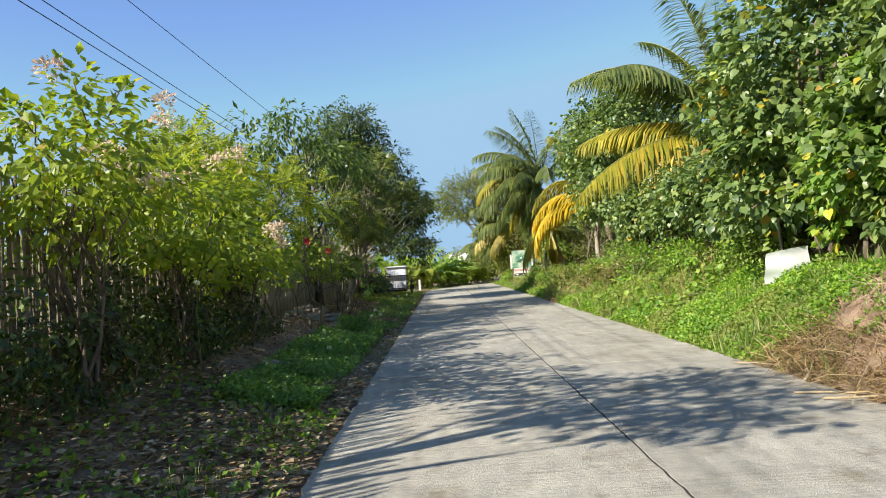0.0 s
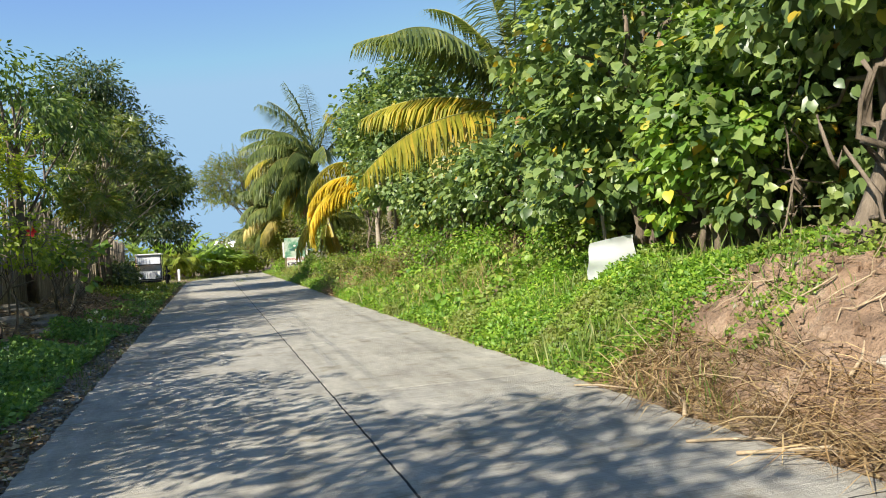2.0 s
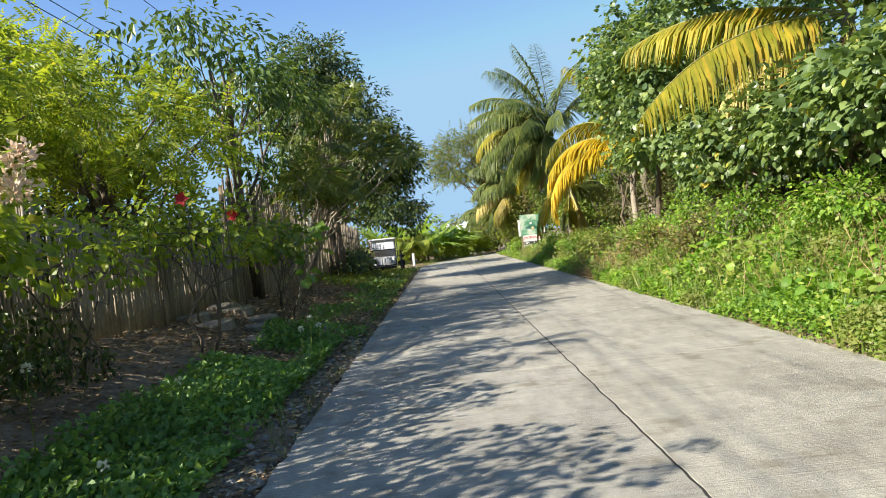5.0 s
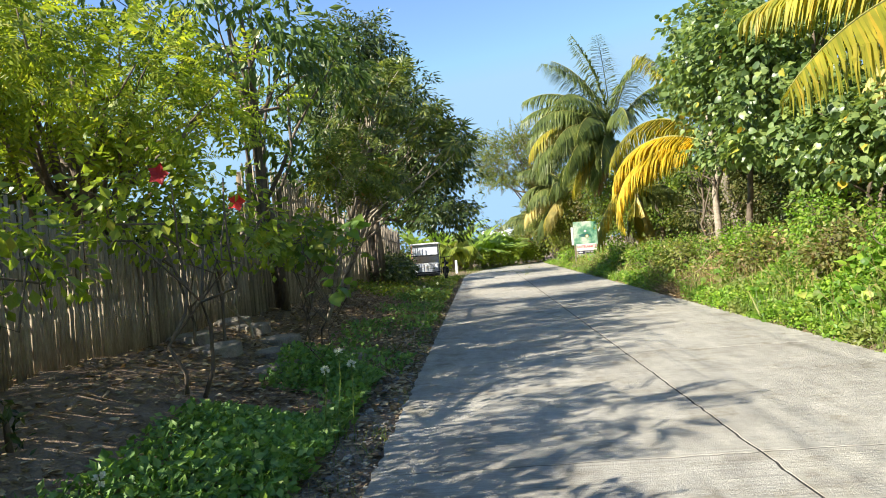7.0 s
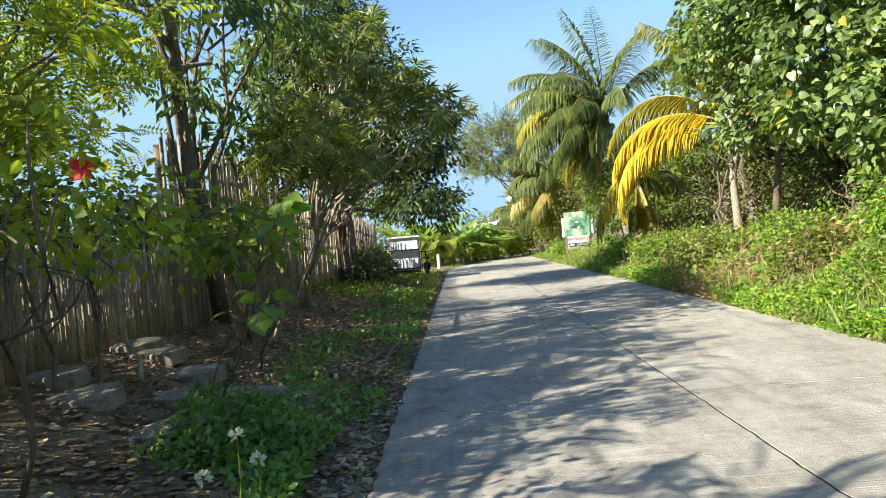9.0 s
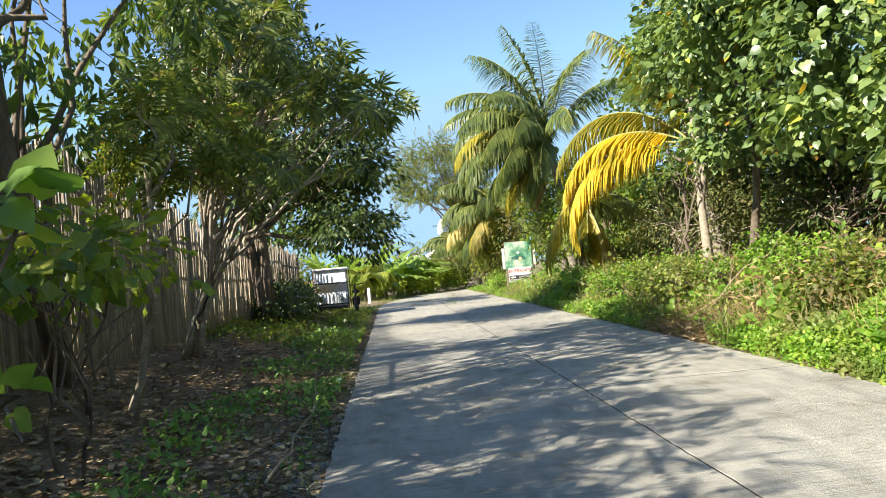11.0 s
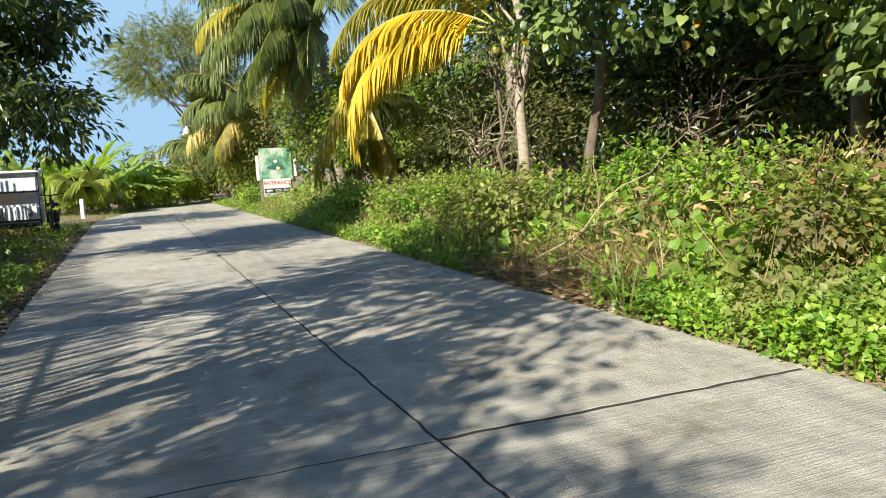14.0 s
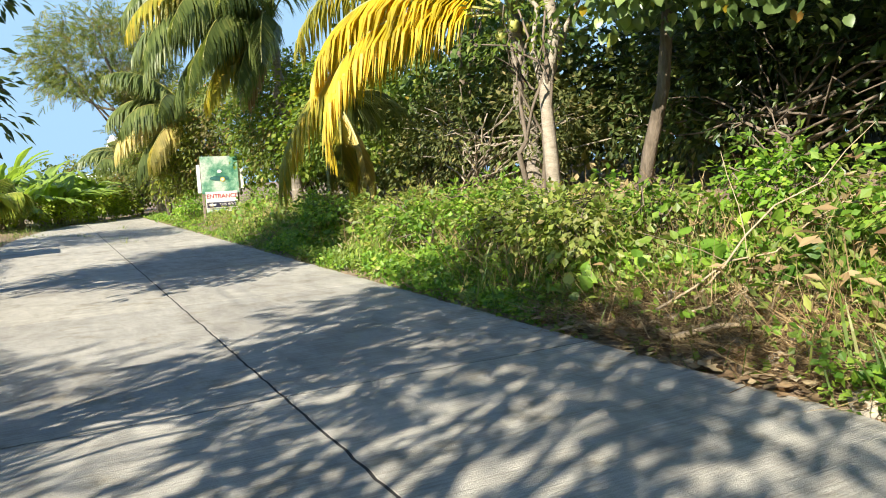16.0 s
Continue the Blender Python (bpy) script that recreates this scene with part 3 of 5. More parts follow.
def ring_fronds(n, leaf, length, first=0.0, low=-20, high=75, droop=95, seed=1):
    r = np.random.default_rng(seed)
    out = []
    for i in range(n):
        rise = low + (high - low) * ((i * 0.618) % 1.0)
        out.append((first + i * 137.5, rise, length * r.uniform(0.85, 1.1), droop * r.uniform(0.8, 1.15) * (0.6 + 0.4 * (rise + 30) / 100), leaf, r.uniform(0.5, 0.9)))
    return out


# ---- trees and palms beside the road ----
# large-leaved trees on the bank
BIG = "large heart-leaved tree with glossy green foliage on the bank"
gnarled = tree("heart_leaf_tree", "gnarled vine-hung heart-leaved tree on top of the dirt bank", "tree", (6.4, 9.0), 0.07, [(7.5, 9.0, 4.9, 2.2, 2.2, 2.9), (6.5, 10.7, 3.2, 1.1, 1.1, 1.5), (6.1, 8.3, 3.5, 0.8, 0.9, 0.9)], 460, 24, HEART, 0.155, "heart", clump_r=0.42, limbs=4, group="bank trees", stems=2, gate=-0.16)
for a, e, r in (((6.2, 8.9, 1.2), (7.2, 9.0, 4.3), 0.10), ((6.4, 8.7, 1.2), (5.9, 8.5, 2.9), 0.045), ((6.4, 8.5, 1.2), (7.0, 7.8, 3.6), 0.08), ((5.95, 9.2, 1.3), (7.0, 8.0, 1.75), 0.06), ((6.2, 8.4, 1.25), (5.85, 9.0, 2.5), 0.035)):
    pts = bend(a, e, 11, 0.13)
    part_np("trunk", tube(pts, np.linspace(r, r * 0.45, 11) * (1 + 0.12 * np.sin(np.arange(11) * 2.1)), 8), M["bark"], gnarled, smooth=True)
for x, y, h in ((6.1, 9.9, 2.1), (6.3, 8.2, 1.9)):
    part_np("vine", tube(bend((x, y, ground_z(x, y)), (x + 0.5, y + 0.1, ground_z(x, y) + h), 9, 0.12), 0.012, 5), M["bark"], gnarled, smooth=True)
tree("heart_leaf_tree", BIG, "tree", (6.6, 13.2), 0.10, [(6.7, 13.2, 4.0, 2.2, 2.0, 2.6), (5.6, 13.0, 2.7, 1.2, 1.4, 1.3), (7.6, 12.4, 6.2, 1.6, 1.6, 1.5)], 520, 25, HEART, 0.145, "heart", clump_r=0.40, limbs=7, group="bank trees", stems=2, gate=-0.17)
tree("heart_leaf_tree", BIG, "tree", (6.3, 11.2), 0.05, [(6.4, 11.3, 2.7, 0.9, 1.0, 1.5)], 150, 22, HEART, 0.14, "vine_leaf", clump_r=0.34, limbs=5, group="bank trees", stems=3, gate=-0.2)
tree("heart_leaf_tree", BIG, "tree", (9.5, 11.0), 0.12, [(9.8, 11.0, 5.5, 2.6, 4.2, 3.6)], 220, 24, HEART, 0.19, "heart", clump_r=0.6, group="bank trees", gate=-0.2)
tree("heart_leaf_tree", BIG, "tree", (8.0, 4.0), 0.12, [(8.2, 3.6, 4.8, 2.4, 2.8, 3.4)], 220, 24, HEART, 0.19, "heart", clump_r=0.6, group="bank trees", gate=-0.2)
LOW = "low heart-leaved thicket with dark green foliage on the bank"
for x, y in ((6.7, 10.4), (6.6, 14.9)):
    tree("heart_leaf_shrub", LOW, "shrub", (x, y), 0.04, [(x, y, 2.0, 1.0, 1.2, 0.9)], 90, 22, HEART, 0.13, "heart", clump_r=0.34, limbs=4, group="bank thicket", stems=2, gate=-0.2)
for x, y, h in ((6.7, 17.0, 1.25), (6.9, 19.4, 1.05), (6.8, 22.6, 1.15), (7.2, 25.0, 1.2)):
    tree("heart_leaf_shrub", LOW, "shrub", (x, y), 0.05, [(x, y, 2.75, 1.6, 1.9, h)], 210, 23, HEART, 0.13, "heart", clump_r=0.36, limbs=5, group="bank thicket", stems=2, gate=-0.18)
tree("heart_leaf_tree", BIG, "tree", (7.2, 26.6), 0.10, [(6.8, 26.4, 4.9, 2.1, 1.9, 2.5), (5.8, 25.5, 3.1, 1.2, 1.2, 1.3)], 400, 25, HEART, 0.145, "heart", clump_r=0.42, group="bank trees", gate=-0.17)
# the last crown is added high over the bank to shade the recess behind
tree("heart_leaf_tree", BIG, "tree", (7.0, 31.6), 0.10, [(7.0, 30.3, 5.6, 2.2, 2.1, 2.6), (6.2, 30.7, 3.7, 0.9, 0.9, 1.0), (6.7, 29.3, 3.2, 0.7, 0.8, 0.8), (5.8, 28.7, 5.4, 1.4, 1.4, 1.1)], 500, 25, HEART, 0.145, "heart", clump_r=0.42, group="bank trees", bark="bark", gate=-0.17)
tree("heart_leaf_tree", BIG, "tree", (6.75, 33.1), 0.12, [(7.4, 33.6, 6.4, 2.0, 2.0, 1.9)], 260, 23, HEART, 0.15, "heart", clump_r=0.45, group="bank trees", bark="pale_bark", lean=(-0.5, 0), gate=-0.15)
tree("heart_leaf_tree", BIG, "tree", (10.2, 29.0), 0.12, [(10.4, 29.0, 4.6, 2.4, 5.0, 3.6)], 240, 22, ROUND, 0.24, "dark_leaf", clump_r=0.65, group="bank trees")
tree("leafy_tree", "tall dark-leaved tree behind the coconut palms", "tree", (9.8, 41.0), 0.14, [(9.6, 41.0, 5.2, 2.4, 3.6, 4.4)], 240, 24, ROUND, 0.24, "dark_leaf", clump_r=0.6)
tree("leafy_tree", "tall dark-leaved tree behind the palm thicket", "tree", (11.0, 20.0), 0.14, [(11.2, 20.0, 4.8, 2.2, 5.0, 3.8)], 230, 24, ROUND, 0.26, "dark_leaf", clump_r=0.65)
tree("leafy_tree", "dense green tree at the roadside beyond the sign", "tree", (7.4, 50.0), 0.12, [(7.2, 49.5, 3.2, 2.0, 2.6, 2.8)], 200, 24, ROUND, 0.17, "shrub", clump_r=0.5)
tree("leafy_tree", "dense green tree at the roadside behind the bent palm", "tree", (7.8, 44.0), 0.12, [(7.4, 43.5, 2.9, 1.8, 2.8, 2.1)], 200, 24, ROUND, 0.16, "shrub", clump_r=0.5)
tree("leafy_tree", "olive roadside tree between the sign and the bend", "tree", (6.2, 52.8), 0.09, [(6.0, 52.5, 3.4, 1.6, 1.8, 2.5), (5.2, 53.6, 2.0, 1.0, 1.3, 1.4)], 260, 22, OVAL, 0.17, "olive_feather", clump_r=0.45, limbs=9)
tree("leafy_tree", "olive roadside tree behind the sign", "tree", (6.9, 48.0), 0.09, [(6.8, 47.6, 3.2, 1.3, 1.8, 2.0)], 160, 22, OVAL, 0.17, "olive_feather", clump_r=0.45, limbs=9)
tree("bare_stem_tree", "thin pale forked tree in the dry thicket", "tree", (6.5, 33.4), 0.05, [(6.4, 33.4, 3.4, 0.7, 0.9, 0.7)], 24, 16, OVAL, 0.12, "shrub", bark="bark", clump_r=0.3, stems=2, limbs=4)
tree("thicket_shrub", "olive dry thicket under the trees", "shrub", (7.6, 37.6), 0.04, [(7.9, 37.0, 2.0, 1.5, 3.6, 1.3)], 150, 22, OVAL, 0.13, "thicket", clump_r=0.45, stems=4, limbs=8, bark="pale_bark")
# the dark leaf colour stands in for the deep shade of this recess
tree("thicket_shrub", "dry thicket under the trees with shade put into its leaf colour", "shrub", (8.4, 30.5), 0.04, [(8.8, 30.5, 2.2, 1.0, 4.0, 1.3)], 150, 22, OVAL, 0.14, "shade_leaf", clump_r=0.45, stems=4, limbs=8)

MOUND = "rounded green bush growing out of the roadside weeds"
for x, y, z, r, leaf in ((4.75, 30.0, 0.7, 0.6, "brush_leaf"), (4.6, 33.4, 0.6, 0.6, "weed"), (5.1, 31.0, 0.75, 0.7, "brush_leaf"), (5.9, 28.4, 1.0, 0.7, "weed"), (5.2, 32.2, 0.85, 0.75, "weed"), (4.9, 34.6, 0.75, 0.6, "brush_leaf"), (5.5, 29.8, 0.8, 0.7, "weed"), (5.5, 26.4, 1.0, 0.7, "weed"), (5.6, 23.6, 1.45, 0.8, "weed"), (5.4, 20.6, 1.3, 0.65, "weed"), (5.6, 17.6, 1.4, 0.7, "weed"), (4.8, 37.6, 0.7, 0.65, "weed"), (5.6, 41.0, 0.6, 0.6, "weed"), (5.6, 44.6, 0.6, 0.5, "weed"), (5.9, 47.6, 0.7, 0.7, "weed"), (4.6, 51.8, 0.6, 0.8, "weed"), (5.9, 14.9, 1.5, 0.7, "weed"), (4.75, 31.4, 0.6, 0.5, "brush_leaf"), (4.8, 25.0, 0.75, 0.5, "olive_feather"), (4.9, 21.9, 0.85, 0.45, "olive_feather")):
    tree("bank_bush", MOUND, "bush", (x, y), 0.012, [(x, y, z, r, r * 1.3, 0.5)], 70, 22, ROUND, 0.085, leaf, clump_r=0.24, limbs=5, group="bank bushes", stems=3, inner=0.2)
UNDER = "brownish-olive tangled undergrowth filling the shade under the trees"
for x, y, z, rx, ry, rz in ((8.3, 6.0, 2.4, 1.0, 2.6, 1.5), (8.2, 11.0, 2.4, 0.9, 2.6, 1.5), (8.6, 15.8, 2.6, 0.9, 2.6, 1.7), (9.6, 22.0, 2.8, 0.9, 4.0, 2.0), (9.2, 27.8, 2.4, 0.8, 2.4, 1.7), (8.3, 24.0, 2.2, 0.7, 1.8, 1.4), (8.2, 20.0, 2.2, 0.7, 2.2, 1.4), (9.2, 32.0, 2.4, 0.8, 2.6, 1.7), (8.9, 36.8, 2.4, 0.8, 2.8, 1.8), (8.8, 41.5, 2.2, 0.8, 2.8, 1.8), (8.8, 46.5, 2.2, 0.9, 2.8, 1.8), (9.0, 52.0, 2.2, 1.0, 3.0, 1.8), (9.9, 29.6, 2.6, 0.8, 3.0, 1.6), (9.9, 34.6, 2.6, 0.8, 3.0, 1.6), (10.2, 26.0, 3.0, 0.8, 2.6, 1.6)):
    # up to y = 35 the darker leaf colour paints in the under-canopy shade
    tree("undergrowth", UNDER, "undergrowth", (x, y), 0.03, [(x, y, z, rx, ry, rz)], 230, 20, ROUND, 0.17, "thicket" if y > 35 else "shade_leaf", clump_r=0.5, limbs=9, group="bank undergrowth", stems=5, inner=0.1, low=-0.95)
for x, y, z in ((12.5, 6.0, 4.0), (12.5, 14.0, 4.0), (13.0, 24.0, 4.2), (13.0, 34.0, 4.2), (12.5, 44.0, 4.2), (12.0, 54.0, 3.6)):
    tree("leafy_tree", "broad dark tree at the back of the thicket", "tree", (x, y), 0.13, [(x, y, z - 1.0, 1.6, 5.4, 3.4)], 290, 20, ROUND, 0.27, "dark_leaf", clump_r=0.7, limbs=8, group="back trees", inner=0.3)

# coconut palms
palm((8.5, 22.2), (8.25, 21.9, 4.9), "coconut palm with two yellowing fronds reaching over the thicket", [
    (161, 19, 4.3, 49, "palm_lime", 0.75), (203, -3, 5.5, 43, "palm_lime", 1.0), (154, -7, 3.1, 63, "palm_pale", 1.2), (160, 62, 4.8, 85, "palm_green", 0.6), (205, 52, 5.0, 90, "palm_green", 0.7),
    (80, 60, 4.6, 80, "palm_green", 0.6), (120, 72, 4.8, 60, "palm_green", 0.5), (250, 66, 4.8, 70, "palm_green", 0.5), (10, 45, 4.4, 90, "palm_green", 0.7), (300, 45, 4.6, 90, "palm_green", 0.7),
    (200, 84, 5.0, 40, "palm_green", 0.45), (35, 82, 4.6, 45, "palm_green", 0.45), (235, -50, 2.8, 45, "palm_dead", 1.3), (205, -62, 3.0, 30, "palm_dead", 1.3), (260, -58, 2.6, 35, "palm_dead", 1.3), (180, 52, 5.0, 80, "palm_green", 0.6)], 0.15)
palm((8.3, 35.8), (7.6, 35.4, 4.05), "leaning coconut palm with bright yellow drooping fronds", [
    (155, 15, 5.0, 130, "palm_yellow", 1.05), (129, 46, 5.5, 122, "palm_lime", 0.9), (143, 4, 6.0, 95, "palm_lime", 1.0), (148, 30, 4.6, 120, "palm_yellow", 0.9),
    (235, 62, 4.0, 85, "palm_green", 0.7), (100, 65, 4.2, 80, "palm_green", 0.6), (60, 60, 4.2, 90, "palm_green", 0.7), (350, 50, 4.2, 90, "palm_green", 0.7), (290, 62, 4.2, 85, "palm_green", 0.6),
    (170, 76, 4.2, 55, "palm_lime", 0.6)], 0.14, nuts=3)
palm((6.5, 39.1), (5.6, 39.0, 2.9), "slanting coconut palm with withered fronds hanging to the brush", [
    (250, -45, 1.9, 40, "palm_lime", 1.2), (285, -50, 1.9, 35, "palm_pale", 1.3), (60, 35, 2.2, 100, "palm_green", 0.8), (20, 30, 2.2, 100, "palm_green", 0.8)], 0.10, nuts=0)
palm((6.9, 46.6), (6.2, 46.0, 5.9), "tall coconut palm with arching grey-green fronds", [
    (182, 44, 4.8, 118, "palm_green", 1.0), (170, 66, 5.2, 98, "palm_green", 0.8), (195, 22, 4.6, 105, "palm_green", 1.1), (150, 78, 5.2, 55, "palm_green", 0.5), (205, 72, 5.2, 70, "palm_green", 0.6),
    (225, 58, 4.8, 98, "palm_green", 0.8), (250, 82, 5.0, 45, "palm_green", 0.5), (30, 80, 5.0, 55, "palm_green", 0.5), (330, 62, 4.8, 90, "palm_green", 0.7), (270, 42, 4.6, 108, "palm_green", 0.9),
    (140, 38, 4.6, 100, "palm_green", 1.0), (176, 56, 5.0, 105, "palm_green", 1.0), (190, 34, 4.8, 110, "palm_lime", 1.1), (202, 48, 4.8, 105, "palm_green", 1.0), (218, 30, 4.6, 105, "palm_green", 1.1), (238, 36, 4.6, 105, "palm_green", 1.0), (172, 14, 4.3, 95, "palm_green", 1.2), (226, 12, 4.2, 90, "palm_green", 1.2), (200, -24, 3.4, 58, "palm_lime", 1.3), (188, -10, 4.0, 75, "palm_green", 1.2), (230, -22, 3.4, 60, "palm_green", 1.3), (210, 0, 4.0, 85, "palm_green", 1.1), (250, 8, 4.0, 88, "palm_green", 1.1), (215, -45, 2.6, 40, "palm_dead", 1.3), (160, 28, 4.6, 105, "palm_green", 1.0), (100, 60, 4.6, 90, "palm_green", 0.7), (185, 84, 5.2, 30, "palm_green", 0.45), (290, 70, 4.8, 75, "palm_green", 0.6)], 0.14, nuts=9)
palm((5.6, 54.2), (5.0, 53.6, 3.9), "coconut palm with withered hanging fronds at the bend", [
    (200, 30, 3.2, 110, "palm_green", 1.0), (180, 10, 3.4, 95, "palm_pale", 1.2), (220, -10, 3.0, 75, "palm_pale", 1.3), (195, -20, 3.2, 65, "palm_green", 1.3), (165, 40, 3.4, 110, "palm_green", 1.0), (240, 40, 3.3, 110, "palm_green", 0.9),
    (190, 60, 3.6, 90, "palm_green", 0.7), (300, 50, 3.4, 95, "palm_green", 0.8), (60, 55, 3.4, 90, "palm_green", 0.7), (130, 60, 3.4, 85, "palm_green", 0.7)], 0.12)
palm((4.8, 62.0), (4.3, 61.6, 2.2), "short young coconut palm at the bend", ring_fronds(11, "palm_green", 3.2, 20, 10, 75, 100, 5), 0.14)
palm((-1.9, 55.0), (-1.9, 55.0, 0.9), "knee-high young coconut palm on the grass verge", ring_fronds(9, "palm_young", 1.4, 10, 40, 85, 70, 9), 0.08)

# airy tree over the bend, and the growth that closes the view
tree("leafy_tree", "dense olive roadside tree at the bend", "tree", (4.9, 55.2), 0.10, [(4.4, 55.0, 2.4, 1.3, 1.5, 1.9), (5.4, 53.6, 3.8, 1.5, 1.5, 1.6), (3.9, 56.4, 4.4, 1.2, 1.3, 1.3)], 380, 22, OVAL, 0.17, "olive_leaf", clump_r=0.42, limbs=9, inner=0.25, low=-0.95)
tree("rain_tree", "airy feathery tree with rust-tipped crown over the bend", "tree", (4.5, 56.5), 0.13, [(2.3, 56.0, 6.2, 2.6, 2.3, 2.0), (4.3, 55.6, 3.4, 1.8, 1.9, 2.4)], 520, 13, FINE_SPRIG, 0.36, "olive_feather", clump_r=0.42, limbs=16, droop=0.2)
for x, y, z, r in ((1.5, 70.0, 1.3, 2.6), (4.2, 65.0, 1.6, 2.0), (5.5, 69.0, 1.5, 3.0), (-3.5, 70.0, 1.0, 2.6), (-8.0, 68.0, 1.6, 3.2), (10.0, 66.0, 2.5, 3.4)):
    tree("distant_bush", "grey-green bushes beyond the end of the road", "bush", (x, y), 0.08, [(x, y, z, r, 1.6, 1.7)], 130, 20, ROUND, 0.22, "olive_feather", clump_r=0.5, group="bushes at the end of the road")


for x, y, r in ((-3.2, 55.6, 0.8), (-1.6, 57.0, 0.8), (-0.3, 57.6, 0.7), (0.6, 58.6, 0.7), (1.7, 59.6, 0.7), (2.6, 61.6, 0.8), (3.4, 63.2, 0.9), (-4.8, 54.0, 0.9), (-2.4, 57.4, 0.8)):
    tree("verge_bush", "leafy yellow-green bush at the foot of the banana plants", "bush", (x, y), 0.015, [(x, y, 0.55, r, r, 0.55)], 55, 20, ROUND, 0.13, "hibiscus", clump_r=0.28, limbs=4, group="bushes by the banana plants", stems=3, inner=0.2, low=-0.9)


def banana(x, y, h, label="banana plant with broad torn green leaves", group="banana plants"):
    z = ground_z(x, y)
    bn = root("banana_plant", (x, y, z - 0.05), label, "banana plant", group)
    part_np("stem", tube(bend((x, y, z - 0.05), (x, y, z + h * 0.36), 6, 0.02), np.linspace(0.11, 0.06, 6), 8), M["palm_bark"], bn, smooth=True)
    for i in range(14):
        az, rise = i * 2.4 + x, radians(18 + 64 * ((i * 0.618) % 1))
        ln, k = h * 0.62, 8
        s = np.linspace(0, 1, k)
        ang = rise - radians(75) * s ** 1.5
        hd = np.array([math.cos(az), math.sin(az), 0])
        d = np.cos(ang)[:, None] * hd + np.sin(ang)[:, None] * np.array([0, 0, 1.0])
        p = np.array([x, y, z + h * 0.36]) + np.concatenate([[np.zeros(3)], np.cumsum(d[:-1] * ln / (k - 1), 0)])
        side = np.cross(hd, (0, 0, 1.0))
        w = 0.22 * np.sin(np.pi * (0.08 + 0.86 * s)) ** 0.8 * rng.uniform(0.55, 1.15, k)
        lft, rgt = p + side * w[:, None] - [0, 0, 0.05], p - side * w[:, None] - [0, 0, 0.05]
        v = np.concatenate([lft, p, rgt])
        a = np.arange(k - 1)
        q = np.concatenate([np.stack([a, a + 1, k + a + 1, k + a], -1), np.stack([k + a, k + a + 1, 2 * k + a + 1, 2 * k + a], -1)])
        part_np("leaf", (v, q), M["banana"], bn)


for x, y, h in ((-0.2, 58.6, 2.6), (0.8, 60.0, 2.8), (1.6, 61.2, 2.5), (-3.0, 58.8, 3.4), (-4.6, 60.0, 3.8), (-1.2, 59.5, 3.9), (0.0, 61.0, 3.3), (-2.6, 60.5, 3.2), (1.2, 62.5, 2.6), (-0.5, 63.5, 3.0), (-3.9, 58.0, 3.0), (2.2, 64.0, 2.3), (-2.0, 57.6, 1.9), (-0.9, 57.2, 2.1), (-3.4, 56.8, 2.4), (0.4, 59.0, 2.2), (-2.9, 57.0, 2.8), (1.9, 62.6, 2.9), (-1.6, 58.3, 3.1)):
    banana(x, y, h)

# trees and shrubs on the other side
for x, y, h in ((-8.6, 3.4, 3.4), (-8.5, 7.0, 3.6), (-7.4, 10.5, 3.0), (-7.2, 14.2, 3.2), (-7.5, 17.8, 3.2), (-7.2, 21.4, 3.3), (-7.4, 25.0, 3.4), (-7.2, 28.8, 3.4), (-7.0, 32.6, 3.4), (-6.8, 36.4, 3.2), (-6.6, 40.2, 3.0), (-7.0, 50.0, 2.8), (-7.4, 54.4, 2.8)):
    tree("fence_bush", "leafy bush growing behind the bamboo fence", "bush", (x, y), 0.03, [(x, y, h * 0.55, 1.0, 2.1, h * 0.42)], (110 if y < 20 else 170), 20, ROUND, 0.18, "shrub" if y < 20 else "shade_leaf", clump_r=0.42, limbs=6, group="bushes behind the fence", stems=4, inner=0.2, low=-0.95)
# out of view; added so that its shadow darkens the shrubs and ditch
tree("leafy_tree", "unseen broad tree added behind the bamboo fence to shade the ditch", "tree", (-7.7, 6.3), 0.12, [(-7.3, 6.5, 3.7, 1.5, 3.0, 1.1)], 58, 20, OVAL, 0.22, "dark_leaf", clump_r=0.45)
tree("mango_tree", "dark green broad-crowned tree leaning over the bamboo fence", "tree", (-3.9, 24.0), 0.09, [(-3.9, 22.6, 5.0, 1.6, 1.6, 1.1), (-3.7, 25.0, 4.9, 1.6, 1.8, 1.0), (-4.4, 23.2, 6.0, 1.2, 1.3, 0.8), (-4.7, 21.2, 5.4, 1.2, 1.2, 0.8), (-3.6, 24.0, 3.6, 0.9, 1.2, 0.6)], 112, 22, OVAL, 0.23, "dark_leaf", clump_r=0.45, limbs=7, droop=0.9, lift=0.4, stems=2)
tree("feathery_tree", "olive narrow-leaved tree with many thin stems arching over the road edge", "tree", (-3.4, 27.2), 0.06, [(-2.4, 27.0, 4.4, 1.7, 1.6, 1.1), (-0.75, 26.4, 3.7, 1.1, 1.1, 0.55), (-3.0, 27.0, 5.4, 1.2, 1.1, 0.7), (-2.2, 26.8, 3.0, 1.4, 1.5, 0.5), (-1.5, 26.7, 4.0, 0.7, 0.8, 0.4)], 165, 8, SPRAY, 0.27, "narrow_leaf", clump_r=0.38, limbs=14, droop=0.35, flat=0.5, stems=4, low=-0.5, inner=0.25, bark="pale_bark", gate=-0.12, grain=1.1)
